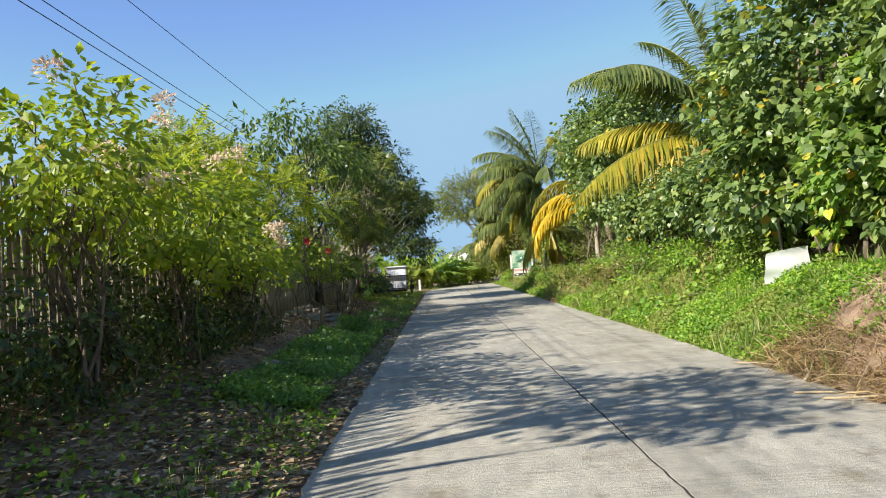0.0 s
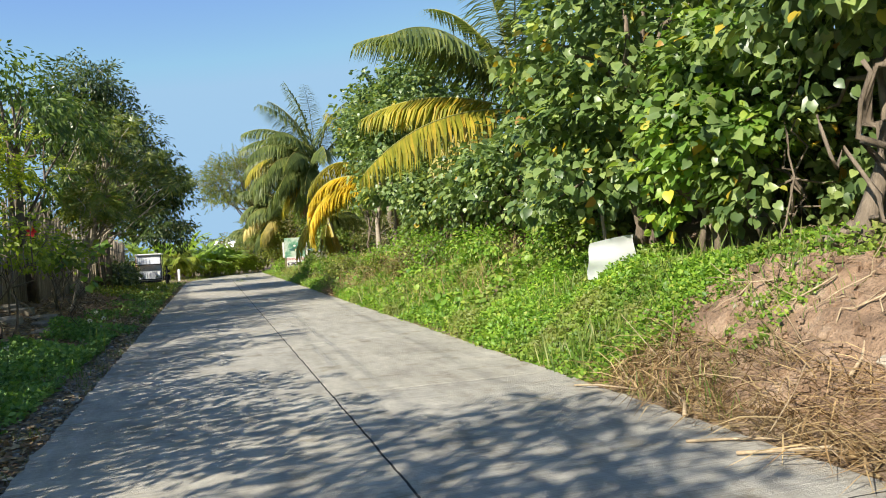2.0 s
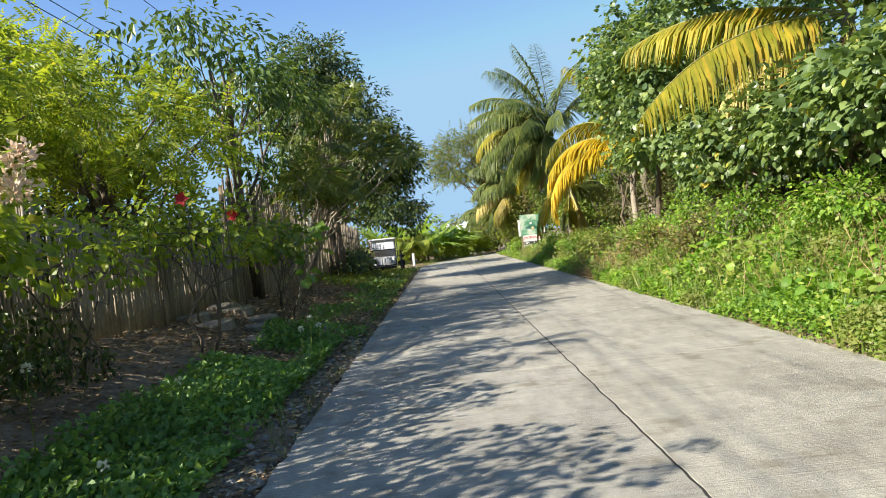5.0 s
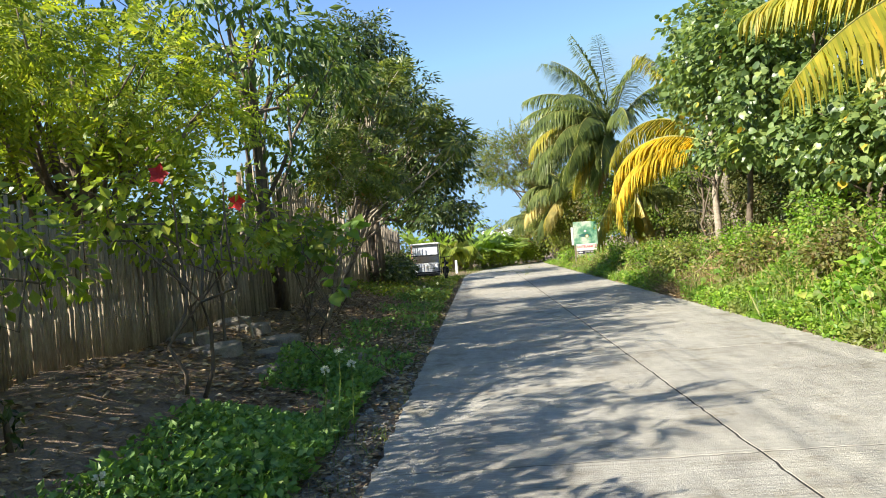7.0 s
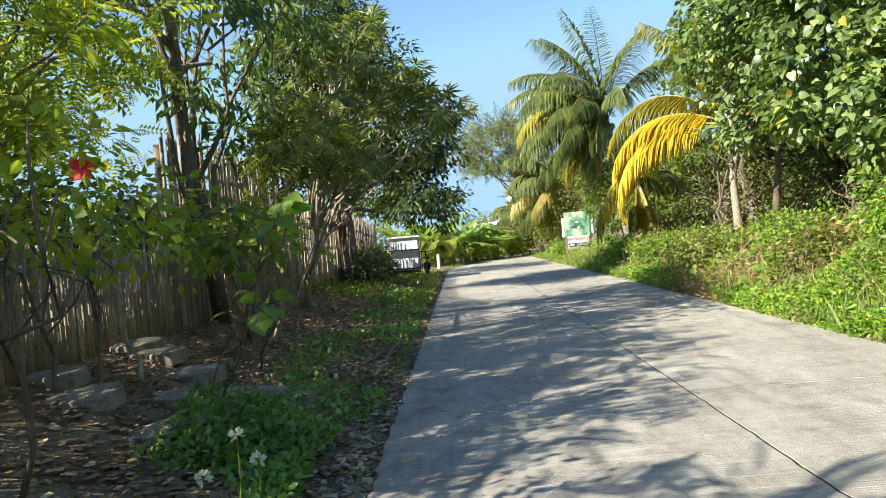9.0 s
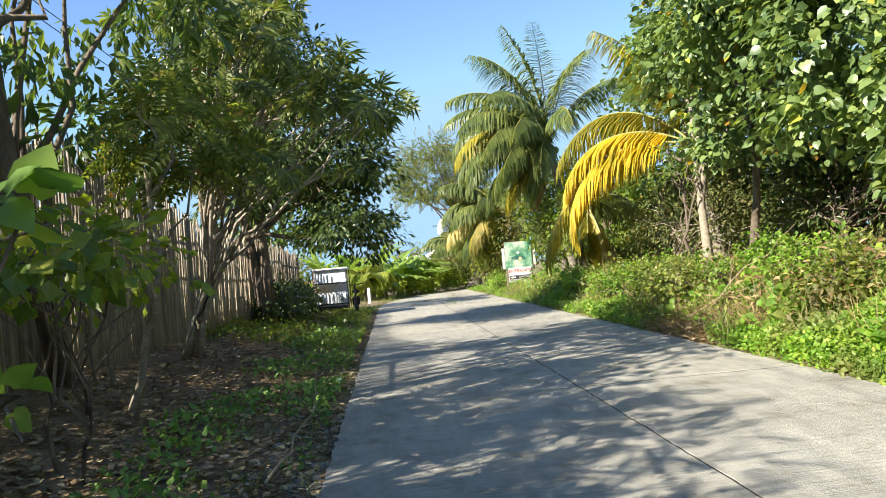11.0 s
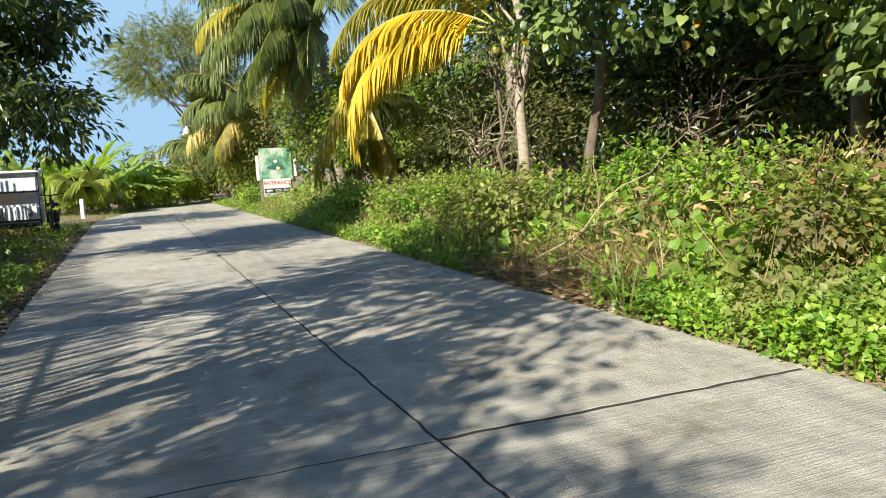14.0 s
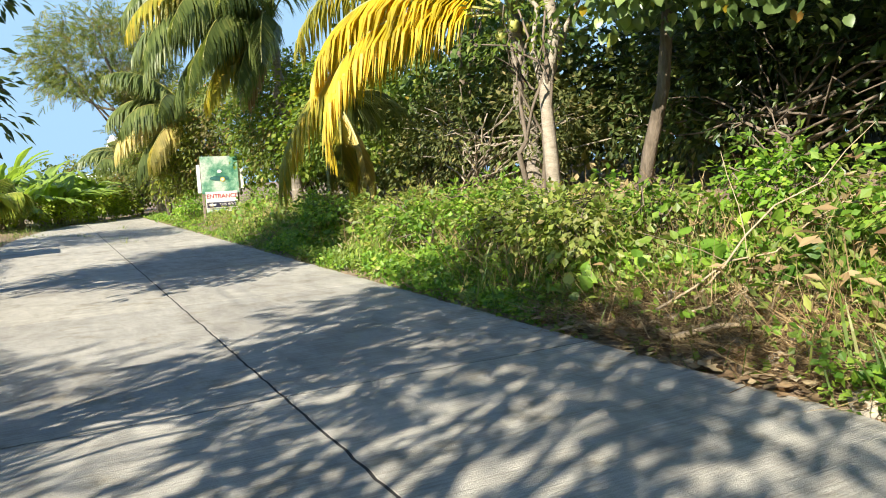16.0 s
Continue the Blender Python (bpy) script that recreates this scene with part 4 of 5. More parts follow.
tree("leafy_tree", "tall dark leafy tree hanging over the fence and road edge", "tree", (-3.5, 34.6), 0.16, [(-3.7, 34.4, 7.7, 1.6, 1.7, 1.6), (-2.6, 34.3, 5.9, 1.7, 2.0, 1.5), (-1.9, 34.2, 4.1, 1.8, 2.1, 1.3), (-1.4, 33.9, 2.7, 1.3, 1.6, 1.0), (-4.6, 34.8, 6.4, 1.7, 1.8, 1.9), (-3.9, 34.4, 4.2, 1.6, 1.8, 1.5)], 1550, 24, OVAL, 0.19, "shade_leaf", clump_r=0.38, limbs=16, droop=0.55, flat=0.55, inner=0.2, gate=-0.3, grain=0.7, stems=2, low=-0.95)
tree("leafy_tree", "leafy tree behind the parked tricycle", "tree", (-4.6, 46.0), 0.12, [(-4.4, 45.0, 3.9, 2.0, 3.0, 2.0)], 190, 22, ROUND, 0.2, "dark_leaf", clump_r=0.5, limbs=8)
tree("feathery_tree", "yellow-green feathery tree behind the bamboo fence", "tree", (-5.3, 15.2), 0.06, [(-4.5, 13.6, 3.4, 0.9, 1.1, 0.6), (-5.4, 16.4, 3.5, 1.3, 1.5, 0.7), (-6.4, 19.6, 4.6, 1.3, 1.4, 0.8)], 112, 13, SPRIG, 0.4, "feather", clump_r=0.42, limbs=12, droop=0.3, group="feathery trees", stems=2)
tree("feathery_tree", "yellow-green feathery tree behind the bamboo fence", "tree", (-4.9, 18.8), 0.09, [(-4.8, 18.8, 3.4, 1.8, 2.2, 0.9), (-3.5, 19.2, 3.0, 1.1, 1.5, 0.6), (-3.9, 20.7, 4.4, 1.1, 1.3, 0.6)], 52, 13, SPRIG, 0.4, "feather", clump_r=0.42, limbs=12, droop=0.3, group="feathery trees", stems=2)
tree("feathery_tree", "yellow-green feathery tree in the yard behind the fence", "tree", (-7.4, 22.4), 0.10, [(-6.9, 20.8, 3.9, 1.5, 2.3, 1.2), (-7.0, 25.6, 4.2, 1.5, 2.3, 1.3), (-6.6, 15.6, 3.4, 1.2, 1.8, 1.0)], 95, 14, SPRIG, 0.4, "feather", clump_r=0.45, limbs=12, droop=0.3, group="feathery trees", stems=2, inner=0.25)
tree("leafy_tree", "broad tree casting shade on the road behind the viewer", "tree", (-5.4, 3.4), 0.14, [(-4.5, 3.7, 4.9, 1.3, 1.7, 0.8)], 90, 20, OVAL, 0.22, "dark_leaf", clump_r=0.45)
for x, y, h in ((-3.4, 35.2, 1.0), (-3.3, 37.4, 1.0), (-3.4, 39.6, 0.9)):
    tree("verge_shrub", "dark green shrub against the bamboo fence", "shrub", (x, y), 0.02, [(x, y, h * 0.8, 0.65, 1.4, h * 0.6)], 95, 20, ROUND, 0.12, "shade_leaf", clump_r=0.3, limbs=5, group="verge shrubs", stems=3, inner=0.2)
# low shrubs added in the dark leaf colour to deepen the fence's shade
for y, h in ((5.4, 1.9), (7.8, 2.0), (10.2, 1.9), (12.6, 1.8)):
    tree("fence_foot_shrub", "leafy shrub at the bamboo fence, coloured dark for its shade", "shrub", (-3.55, y), 0.015, [(-3.6, y, h * 0.58, 0.4, 1.2, h * 0.42)], 58, 20, ROUND, 0.095, "shade_leaf", clump_r=0.26, limbs=6, group="shrubs at the fence foot", stems=5, inner=0.2, low=-0.95)
FL = "tall shrub with pale pink flower heads before the bamboo fence"
flower_shrubs = []
for x, y, h in ((-3.55, 7.4, 3.6), (-3.3, 9.8, 3.1), (-3.5, 12.3, 2.6)):
    s = tree("flowering_shrub", FL, "shrub", (x, y), 0.025, [(x, y, h * 0.74, 0.9, 1.15, h * 0.25), (x - 0.2, y + 0.2, h * 0.60, 0.5, 0.8, h * 0.12)], 120, 18, ROUND, 0.12, "hibiscus", clump_r=0.32, limbs=5, group="flowering shrubs", stems=4)
    for i in range(9):
        a = rng.uniform(0, 6.28)
        c = np.array([x + 0.85 * math.cos(a), y + 0.9 * math.sin(a), h * rng.uniform(0.68, 0.99)])
        d = unit(rng.normal(size=(80, 3)) + np.array([0, 0, 0.5]))
        spread = rng.uniform(0.04, 0.16, (80, 1)) * np.array([rng.uniform(0.7, 1.2), rng.uniform(0.7, 1.2), 0.6])
        part_np("flower_head", leaves(ROUND, c + d * spread, d + rng.normal(0, 0.5, d.shape), unit(rng.normal(size=d.shape)), rng.uniform(0.03, 0.065, 80)), M["pink"], s)
for x, y, h in ((-3.5, 14.8, 2.0), (-3.1, 17.2, 2.5), (-3.4, 19.2, 2.3), (-3.2, 22.8, 2.1)):
    s = tree("hibiscus_shrub", "hibiscus shrub with light green leaves before the bamboo fence", "shrub", (x, y), 0.022, [(x, y, h * 0.80, 0.85, 1.25, h * 0.24)], 40, 16, ROUND, 0.105, "hibiscus", clump_r=0.3, limbs=3, group="hibiscus shrubs", stems=2)
    if 16 < y < 18:
        for c in ((-2.66, 17.7, 2.06), (-2.95, 16.6, 2.25)):
            d = np.array([(math.cos(a), -0.35, math.sin(a)) for a in np.linspace(0, 6.28, 6)[:-1]])
            part_np("flower", leaves(ROUND, np.tile(c, (5, 1)).astype(float), d, np.tile((0.2, -1.0, 0.3), (5, 1)), np.full(5, 0.105)), M["red"], s, "open red hibiscus flower")
tree("broadleaf_plant", "broad-leaved green plant leaning over the verge", "plant", (-2.3, 18.7), 0.008, [(-1.75, 18.5, 1.66, 0.2, 0.2, 0.1), (-1.85, 18.5, 1.1, 0.2, 0.2, 0.12)], 8, 3, HEART, 0.13, "vine_leaf", clump_r=0.18, stems=2, limbs=2)
tree("broadleaf_plant", "broad-leaved sapling by the fence", "plant", (-2.9, 21.4), 0.018, [(-2.8, 21.2, 1.7, 0.75, 0.8, 0.35)], 26, 10, ROUND, 0.17, "shrub", clump_r=0.25, stems=2, limbs=4)
tree("sapling", "thin pale leaning sapling on the dirt slope", "sapling", (-3.05, 23.2), 0.042, [(-2.45, 23.2, 2.8, 0.6, 0.7, 0.5)], 24, 14, LONG_SPRIG, 0.26, "olive_feather", bark="pale_bark", clump_r=0.3, limbs=4)
tree("sapling", "thin pale upright sapling on the dirt slope", "sapling", (-3.5, 24.2), 0.03, [(-3.4, 24.2, 3.1, 0.6, 0.7, 0.5)], 20, 14, OVAL, 0.2, "dark_leaf", bark="pale_bark", clump_r=0.3, limbs=3)


# ---- bamboo fence ----
def fence_x(y):
    return float(np.interp(y, [2, 30, 39, 43], [-4.2, -4.2, -3.75, -3.75]))


def culm_mesh(seed):
    r = np.random.default_rng(seed)
    z = np.array([0, 0.33, 0.35, 0.37, 0.68, 0.70, 0.72, 1.0])
    rad = np.array([1, 0.94, 1.12, 0.94, 0.92, 1.1, 0.92, 0.85]) * 0.018
    p = np.stack([r.normal(0, 0.004, 8), r.normal(0, 0.004, 8), z], -1)
    return tube(p, rad, 6)


CULMS = [culm_mesh(s) for s in range(4)]
CULM_MESHES = [mesh_np("culm", c[0], c[1], M["bamboo"], True) for c in CULMS]


def fence_panel(y0, y1):
    ym = (y0 + y1) / 2
    panel = root("bamboo_fence_panel", (fence_x(ym), ym, ground_z(fence_x(ym), ym)), "weathered grey-brown bamboo fence panel of upright culms", "fence", "bamboo fence")
    tops = lambda yy: float(np.interp(yy, [2, 10, 14.8, 18.9, 22.8, 22.95, 27, 31, 43], [2.7, 2.7, 2.3, 1.75, 1.65, 3.1, 3.2, 2.6, 2.2]))
    top = min(tops(y0 + 0.1), tops(y1 - 0.1))
    for y in (y0 + 0.1, y1 - 0.1):
        x = fence_x(y) - 0.07
        part_np("post", tube([(x, y, ground_z(x, y) - 0.2), (x, y, top - 0.1)], 0.05, 8), M["wood"], panel, smooth=True)
    for f in (0.2, 0.55, 0.85):
        pts = [(fence_x(y) - 0.045, y, ground_z(fence_x(y), y) * (1 - f) + top * f + 0.02 * math.sin(y)) for y in np.linspace(y0, y1, 5)]
        part_np("rail", tube(pts, 0.026, 6), M["bamboo"], panel, smooth=True)
    rest = []
    near = 15.0 <= y0 < 27.0
    y = y0 + 0.02
    while y < y1:
        x = fence_x(y)
        z = ground_z(x, y) - 0.03
        h = tops(y) - z + rng.normal(0, 0.07)
        k = int(rng.integers(4))
        lx, ly = rng.normal(0, 0.018), rng.normal(0, 0.014)
        w = rng.uniform(0.8, 1.2)
        if near:
            ob = new("culm", CULM_MESHES[k])
            m = Matrix(((w, 0, lx * h, x), (0, w, ly * h, y), (0, 0, h, z), (0, 0, 0, 1)))
            ob.parent = panel
            ob.matrix_parent_inverse = panel.matrix_basis.inverted()
            ob.matrix_basis = m
        else:
            v = CULMS[k][0].copy()
            hh = v[:, 2] * h
            rest.append((np.stack([x + v[:, 0] * w + lx * hh, y + v[:, 1] * w + ly * hh, z + hh], -1), CULMS[k][1]))
        y += rng.uniform(0.036, 0.050)
    if rest:
        part_np("culm_row", join(rest), M["bamboo"], panel, smooth=True, kind="stuff")


for k in range(10):
    fence_panel(2.8 + 4.02 * k, 2.8 + 4.02 * (k + 1) - 0.02)


# ---- roadside sign ----
def box_bm(x0, x1, y0, y1, z0, z1, bevel=0.0):
    bm = bmesh.new()
    bmesh.ops.create_cube(bm, size=1)
    bmesh.ops.scale(bm, vec=(x1 - x0, y1 - y0, z1 - z0), verts=bm.verts)
    bmesh.ops.translate(bm, vec=((x0 + x1) / 2, (y0 + y1) / 2, (z0 + z1) / 2), verts=bm.verts)
    if bevel:
        bmesh.ops.bevel(bm, geom=bm.edges, offset=bevel, segments=2, affect="EDGES")
    return bm


def disc_bm(x, y, z, r, sx=1.0, sz=1.0, n=20, depth=0.004):
    bm = bmesh.new()
    bmesh.ops.create_cone(bm, cap_ends=True, segments=n, radius1=r, radius2=r, depth=depth)
    bmesh.ops.rotate(bm, verts=bm.verts, cent=(0, 0, 0), matrix=Matrix.Rotation(radians(90), 3, "X"))
    bmesh.ops.scale(bm, vec=(sx, 1, sz), verts=bm.verts)
    bmesh.ops.translate(bm, vec=(x, y, z), verts=bm.verts)
    return bm


def lettering(name, text, place, size, mat, parent):
    cu = bpy.data.curves.new(name, "FONT")
    cu.body, cu.size, cu.align_x, cu.align_y, cu.extrude = text, size, "CENTER", "CENTER", 0.003
    ob = new(name, cu)
    bpy.context.view_layer.update()
    me = bpy.data.meshes.new_from_object(ob)
    bpy.data.objects.remove(ob)
    me.transform(pose(*place, 90, 0, 0))
    me.materials.clear()
    me.materials.append(mat)
    return attach(new(name, me), parent)


def build_sign():
    g = ground_z(5.05, 49.0)
    s = root("roadside_sign", (5.05, 49.0, g), "green printed tarpaulin entrance sign on wooden posts beside the road", "sign")
    for x in (4.60, 5.70):
        part("post", box_bm(x - 0.035, x + 0.035, 49.03, 49.10, g - 0.3, 2.20, 0.006), M["wood"], s)
    for z in (0.62, 2.12):
        part("crossbar", box_bm(4.58, 5.72, 49.03, 49.08, z - 0.03, z + 0.03, 0.004), M["wood"], s)
    part("tarpaulin", box_bm(4.56, 5.73, 49.0, 49.012, 1.02, 2.20, 0.003), M["tarp_green"], s, "green and white printed tarpaulin")
    part("side_flap", box_bm(5.74, 5.90, 49.05, 49.06, 1.15, 1.98, 0.003), M["print_white"], s, "pale torn side flap")
    part("side_flap", box_bm(4.44, 4.55, 49.05, 49.06, 1.05, 1.95, 0.003), M["print_white"], s, "pale torn side flap")
    part("emblem", disc_bm(5.12, 48.992, 1.50, 0.16, 1.9, 0.5), M["print_teal"], s, "dark teal band of the printed picture")
    part("emblem", disc_bm(5.22, 48.987, 1.46, 0.075), M["print_yellow"], s)
    part("emblem", disc_bm(5.22, 48.982, 1.46, 0.045), M["print_white"], s)
    part("emblem", disc_bm(5.14, 48.987, 1.72, 0.06, 1.2, 0.9), M["print_white"], s)
    part("text_panel", box_bm(4.66, 5.66, 48.992, 49.004, 0.55, 1.08, 0.002), M["print_white"], s, "white panel")
    lettering("word", "ENTRANCE", (5.16, 48.985, 0.93), 0.19, M["print_red"], s)
    part("bar", box_bm(4.68, 5.64, 48.984, 48.990, 0.575, 0.74, 0.002), M["print_black"], s)
    bm = bmesh.new()
    y = 48.978
    vs = [bm.verts.new(p) for p in ((4.71, y, 0.66), (4.85, y, 0.60), (4.85, y, 0.635), (4.96, y, 0.635), (4.96, y, 0.685), (4.85, y, 0.685), (4.85, y, 0.72))]
    bm.faces.new(vs)
    part("arrow", bm, M["print_white"], s)
    lettering("word", "THIS WAY", (5.33, 48.980, 0.66), 0.115, M["print_white"], s)
    part("lower_panel", box_bm(4.66, 5.68, 49.012, 49.02, 0.42, 0.58, 0.002), M["tarp_green"], s)

    for ob in [o for o in s.children]:
        ob.matrix_parent_inverse = Matrix.Translation((-0.11, 0, 0.05)) @ ob.matrix_parent_inverse


build_sign()


# ---- parked tricycle ----
def wheel_parts(x, y, z, r, parent):
    a = np.linspace(0, 2 * np.pi, 25)
    pts = np.stack([np.full(25, x), y + r * np.cos(a), z + r * np.sin(a)], -1)
    wh = part_np("wheel", tube([(x - 0.05, y, z), (x + 0.05, y, z)], 0.05, 10), M["chrome"], parent)
    part_np("tyre", tube(pts, 0.045, 8), M["tyre"], wh, smooth=True)
    for k in range(6):
        t = k * math.pi / 3
        part_np("spoke", tube([(x, y, z), (x, y + r * math.cos(t), z + r * math.sin(t))], 0.008, 4), M["chrome"], wh)


def build_tricycle():
    g = ground_z(-2.6, 42.3)
    t = root("motor_tricycle", (-2.6, 42.3, g), "parked motor tricycle with white sidecar and plastic curtain by the fence", "tricycle")
    x0, x1, y0, y1, zb, zt = -3.18, -2.04, 42.0, 43.4, g + 0.25, 1.72
    part("sidecar_body", box_bm(x0 + 0.03, x1 - 0.03, y0, y1, zb, zb + 0.55, 0.05), M["white_paint"], t)
    part("roof", box_bm(x0 - 0.03, x1 + 0.05, y0 - 0.12, y1 + 0.1, zt - 0.08, zt, 0.03), M["white_paint"], t)
    part("windscreen", box_bm(x0 + 0.06, x1 - 0.05, y0 - 0.01, y0 + 0.004, 1.22, zt - 0.08, 0.002), M["plastic"], t, "cloudy plastic curtain")
    part("side_curtain", box_bm(x0 + 0.0, x0 + 0.015, y0 + 0.1, y1 - 0.1, zb + 0.55, zt - 0.08, 0.003), M["pink"], t, "faded pink side curtain")
    part("back_panel", box_bm(x0 + 0.05, x1 - 0.05, y1 - 0.03, y1, zb + 0.5, zt - 0.08, 0.004), M["white_paint"], t)
    for x in (x0, x1):
        for y in (y0 - 0.02, y1):
            part_np("frame_tube", tube([(x, y, zb), (x, y, zt - 0.05)], 0.016, 8), M["black_metal"], t, smooth=True)
    for z in (1.20, zb + 0.16):
        part_np("frame_tube", tube(bend((x0, y0 - 0.03, z), (x1, y0 - 0.03, z), 5, 0.004), 0.024, 8), M["black_metal"], t, smooth=True)
    for k in range(3):
        x = x0 + 0.32 + 0.28 * k
        part_np("grille_bar", tube([(x, y0 - 0.025, zb + 0.18), (x, y0 - 0.025, zb + 0.42)], 0.01, 6), M["black_metal"], t)
    part("bumper", box_bm(x0 + 0.05, x1 - 0.02, y0 - 0.09, y0 - 0.03, zb + 0.0, zb + 0.1, 0.02), M["black_metal"], t)
    for x in (x0 + 0.22, x1 - 0.22):
        part("headlight", disc_bm(x, y0 - 0.03, zb + 0.30, 0.06, depth=0.05), M["chrome"], t)
    wheel_parts(x0 + 0.08, y0 + 0.9, g + 0.26, 0.21, t)
    mx = -1.82
    wheel_parts(mx, y0 + 0.05, g + 0.29, 0.25, t)
    wheel_parts(mx, y0 + 1.3, g + 0.29, 0.25, t)
    part_np("fork", tube([(mx, y0 + 0.05, g + 0.29), (mx, y0 + 0.35, g + 1.0)], 0.03, 8), M["black_metal"], t, smooth=True)
    part_np("handlebar", tube([(mx - 0.3, y0 + 0.45, g + 1.02), (mx, y0 + 0.33, g + 0.98), (mx + 0.3, y0 + 0.45, g + 1.02)], 0.016, 8), M["black_metal"], t, smooth=True)
    part("fuel_tank", box_bm(mx - 0.12, mx + 0.12, y0 + 0.4, y0 + 0.85, g + 0.65, g + 0.87, 0.08), M["black_metal"], t, smooth=True)
    part("seat", box_bm(mx - 0.12, mx + 0.12, y0 + 0.85, y0 + 1.5, g + 0.68, g + 0.78, 0.04), M["tyre"], t)
    part("engine", box_bm(mx - 0.13, mx + 0.13, y0 + 0.45, y0 + 0.85, g + 0.25, g + 0.6, 0.05), M["black_metal"], t)
    part("mudguard", box_bm(mx - 0.06, mx + 0.06, y0 - 0.18, y0 + 0.2, g + 0.56, g + 0.6, 0.015), M["black_metal"], t)


build_tricycle()

# ---- white sheet hung on the bank shrubs ----
def build_sheet():
    n = 12
    u, v = np.meshgrid(np.linspace(0, 1, n), np.linspace(0, 1, n), indexing="ij")
    x = 5.23 + 0.75 * u - 0.06 * (1 - v) * (1 - u)
    y = 12.5 + 0.10 * u + 0.03 * np.sin(5 * u + 3 * v) + 0.02 * np.sin(9 * v)
    z = 0.87 + 0.55 * v - 0.04 * np.sin(np.pi * u) * (1 - v) + 0.03 * u * v - 0.06 * v * (1 - u) ** 2
    p = np.stack([x, y, z], -1).reshape(-1, 3)
    i, j = np.meshgrid(np.arange(n - 1), np.arange(n - 1), indexing="ij")
    q = np.stack([i * n + j, (i + 1) * n + j, (i + 1) * n + j + 1, i * n + j + 1], -1).reshape(-1, 4)
    back = p + np.array([0, 0.006, 0])
    s = tagged(new("white_sheet", mesh_np("white_sheet", *join([(p, q), (back, q[:, ::-1])]), M["sheet"], True)), "white plastic sheet hung up against the bank shrubs", "sheet")
    return s


build_sheet()
pt = ground_z(5.55, 12.75)
stake = tagged(new("wooden_stake", mesh_np("wooden_stake", *tube(bend((5.6, 12.72, pt - 0.1), (5.55, 12.70, 1.95), 5, 0.01), 0.025, 7), M["wood"], True)), "grey wooden stake holding the white sheet", "stake")
mk = box_bm(-1.72, -1.58, 51.93, 52.07, ground_z(-1.65, 52) - 0.1, 0.75, 0.02)
tagged(part("marker_post", mk, M["white_paint"]), "white painted concrete marker post on the verge", "post")

# ---- overhead cables ----
for x, za, zb in ((-5.0, 5.25, 6.3), (-5.1, 5.52, 6.6), (-5.0, 6.05, 8.4)):
    ys = np.linspace(-12, 72, 30)
    z = np.interp(ys, [-12, 72], [za - 0.25, zb]) - 0.35 * np.sin(np.pi * (ys + 12) / 84)
    tagged(new("overhead_cable", mesh_np("overhead_cable", *tube(np.stack([np.full(30, x), ys, z], -1), 0.007, 6), M["cable"], True)), "black overhead power cable along the fence", "cable", "overhead cables")


# ---- dirt bank, stones, debris ----
def dirt_z(x, y):
    f = math.sin(math.pi * min(1, max(0, (y - 1.6) / 9.4))) ** 0.5
    u = (x - 4.1) / 2.5
    z = ground_z(x, y) + (0.03 + 0.14 * math.sin(math.pi * min(1, max(0, u)))) * f - 0.09 * (1 - f)
    gully = noise.noise((x * 0.7, y * 3.1, 5))
    return z + 0.10 * noise.noise((x * 2.4, y * 2.4, 7)) - 0.09 * max(0, gully) + 0.07 * abs(noise.noise((x * 5, y * 5, 2))) + 0.035 * noise.noise((x * 14, y * 14, 4)) + 0.016 * noise.noise((x * 34, y * 34, 1))


def build_dirt():
    ys, ss = np.linspace(1.6, 11.0, 150), np.linspace(0, 1, 60)
    v = []
    for y in ys:
        for s in ss:
            x = 4.1 + 2.5 * s
            v.append((x + 0.07 * noise.noise((x * 3, y * 3, 9)), y, dirt_z(x, y) - (0.1 if s in (0.0, 1.0) else 0)))
    n = len(ss)
    i, j = np.meshgrid(np.arange(len(ys) - 1), np.arange(n - 1), indexing="ij")
    q = np.stack([i * n + j, i * n + j + 1, (i + 1) * n + j + 1, (i + 1) * n + j], -1).reshape(-1, 4)
    tagged(new("dirt_bank", mesh_np("dirt_bank", v, q, M["red_dirt"], True)), "bare reddish-brown dirt bank cut into the slope", "bank", kind="structure")


build_dirt()


def build_clods():
    """Crumbled earth over the cut face."""
    pieces = []
    cube = np.array([(-1, -1, -1), (1, -1, -1), (1, 1, -1), (-1, 1, -1), (-1, -1, 1), (1, -1, 1), (1, 1, 1), (-1, 1, 1)], float)
    quads = np.array([(0, 3, 2, 1), (4, 5, 6, 7), (0, 1, 5, 4), (1, 2, 6, 5), (2, 3, 7, 6), (3, 0, 4, 7)])
    for i in range(1500):
        x, y = rng.uniform(4.2, 6.2), rng.uniform(2.2, 10.2)
        r = 0.012 + 0.05 * rng.uniform() ** 3
        c = cube * rng.uniform(0.5, 1.0, (8, 3)) * r
        t = rng.uniform(0, 6.28)
        c = np.stack([c[:, 0] * math.cos(t) - c[:, 1] * math.sin(t), c[:, 0] * math.sin(t) + c[:, 1] * math.cos(t), c[:, 2] * 0.8 + 0.2 * c[:, 0]], -1)
        pieces.append((c + np.array([x, y, dirt_z(x, y) + r * 0.3]), quads))
    part_np("earth_clods", join(pieces), M["red_dirt"], None, "crumbled dry clods of earth on the cut bank", kind="stuff")


build_clods()


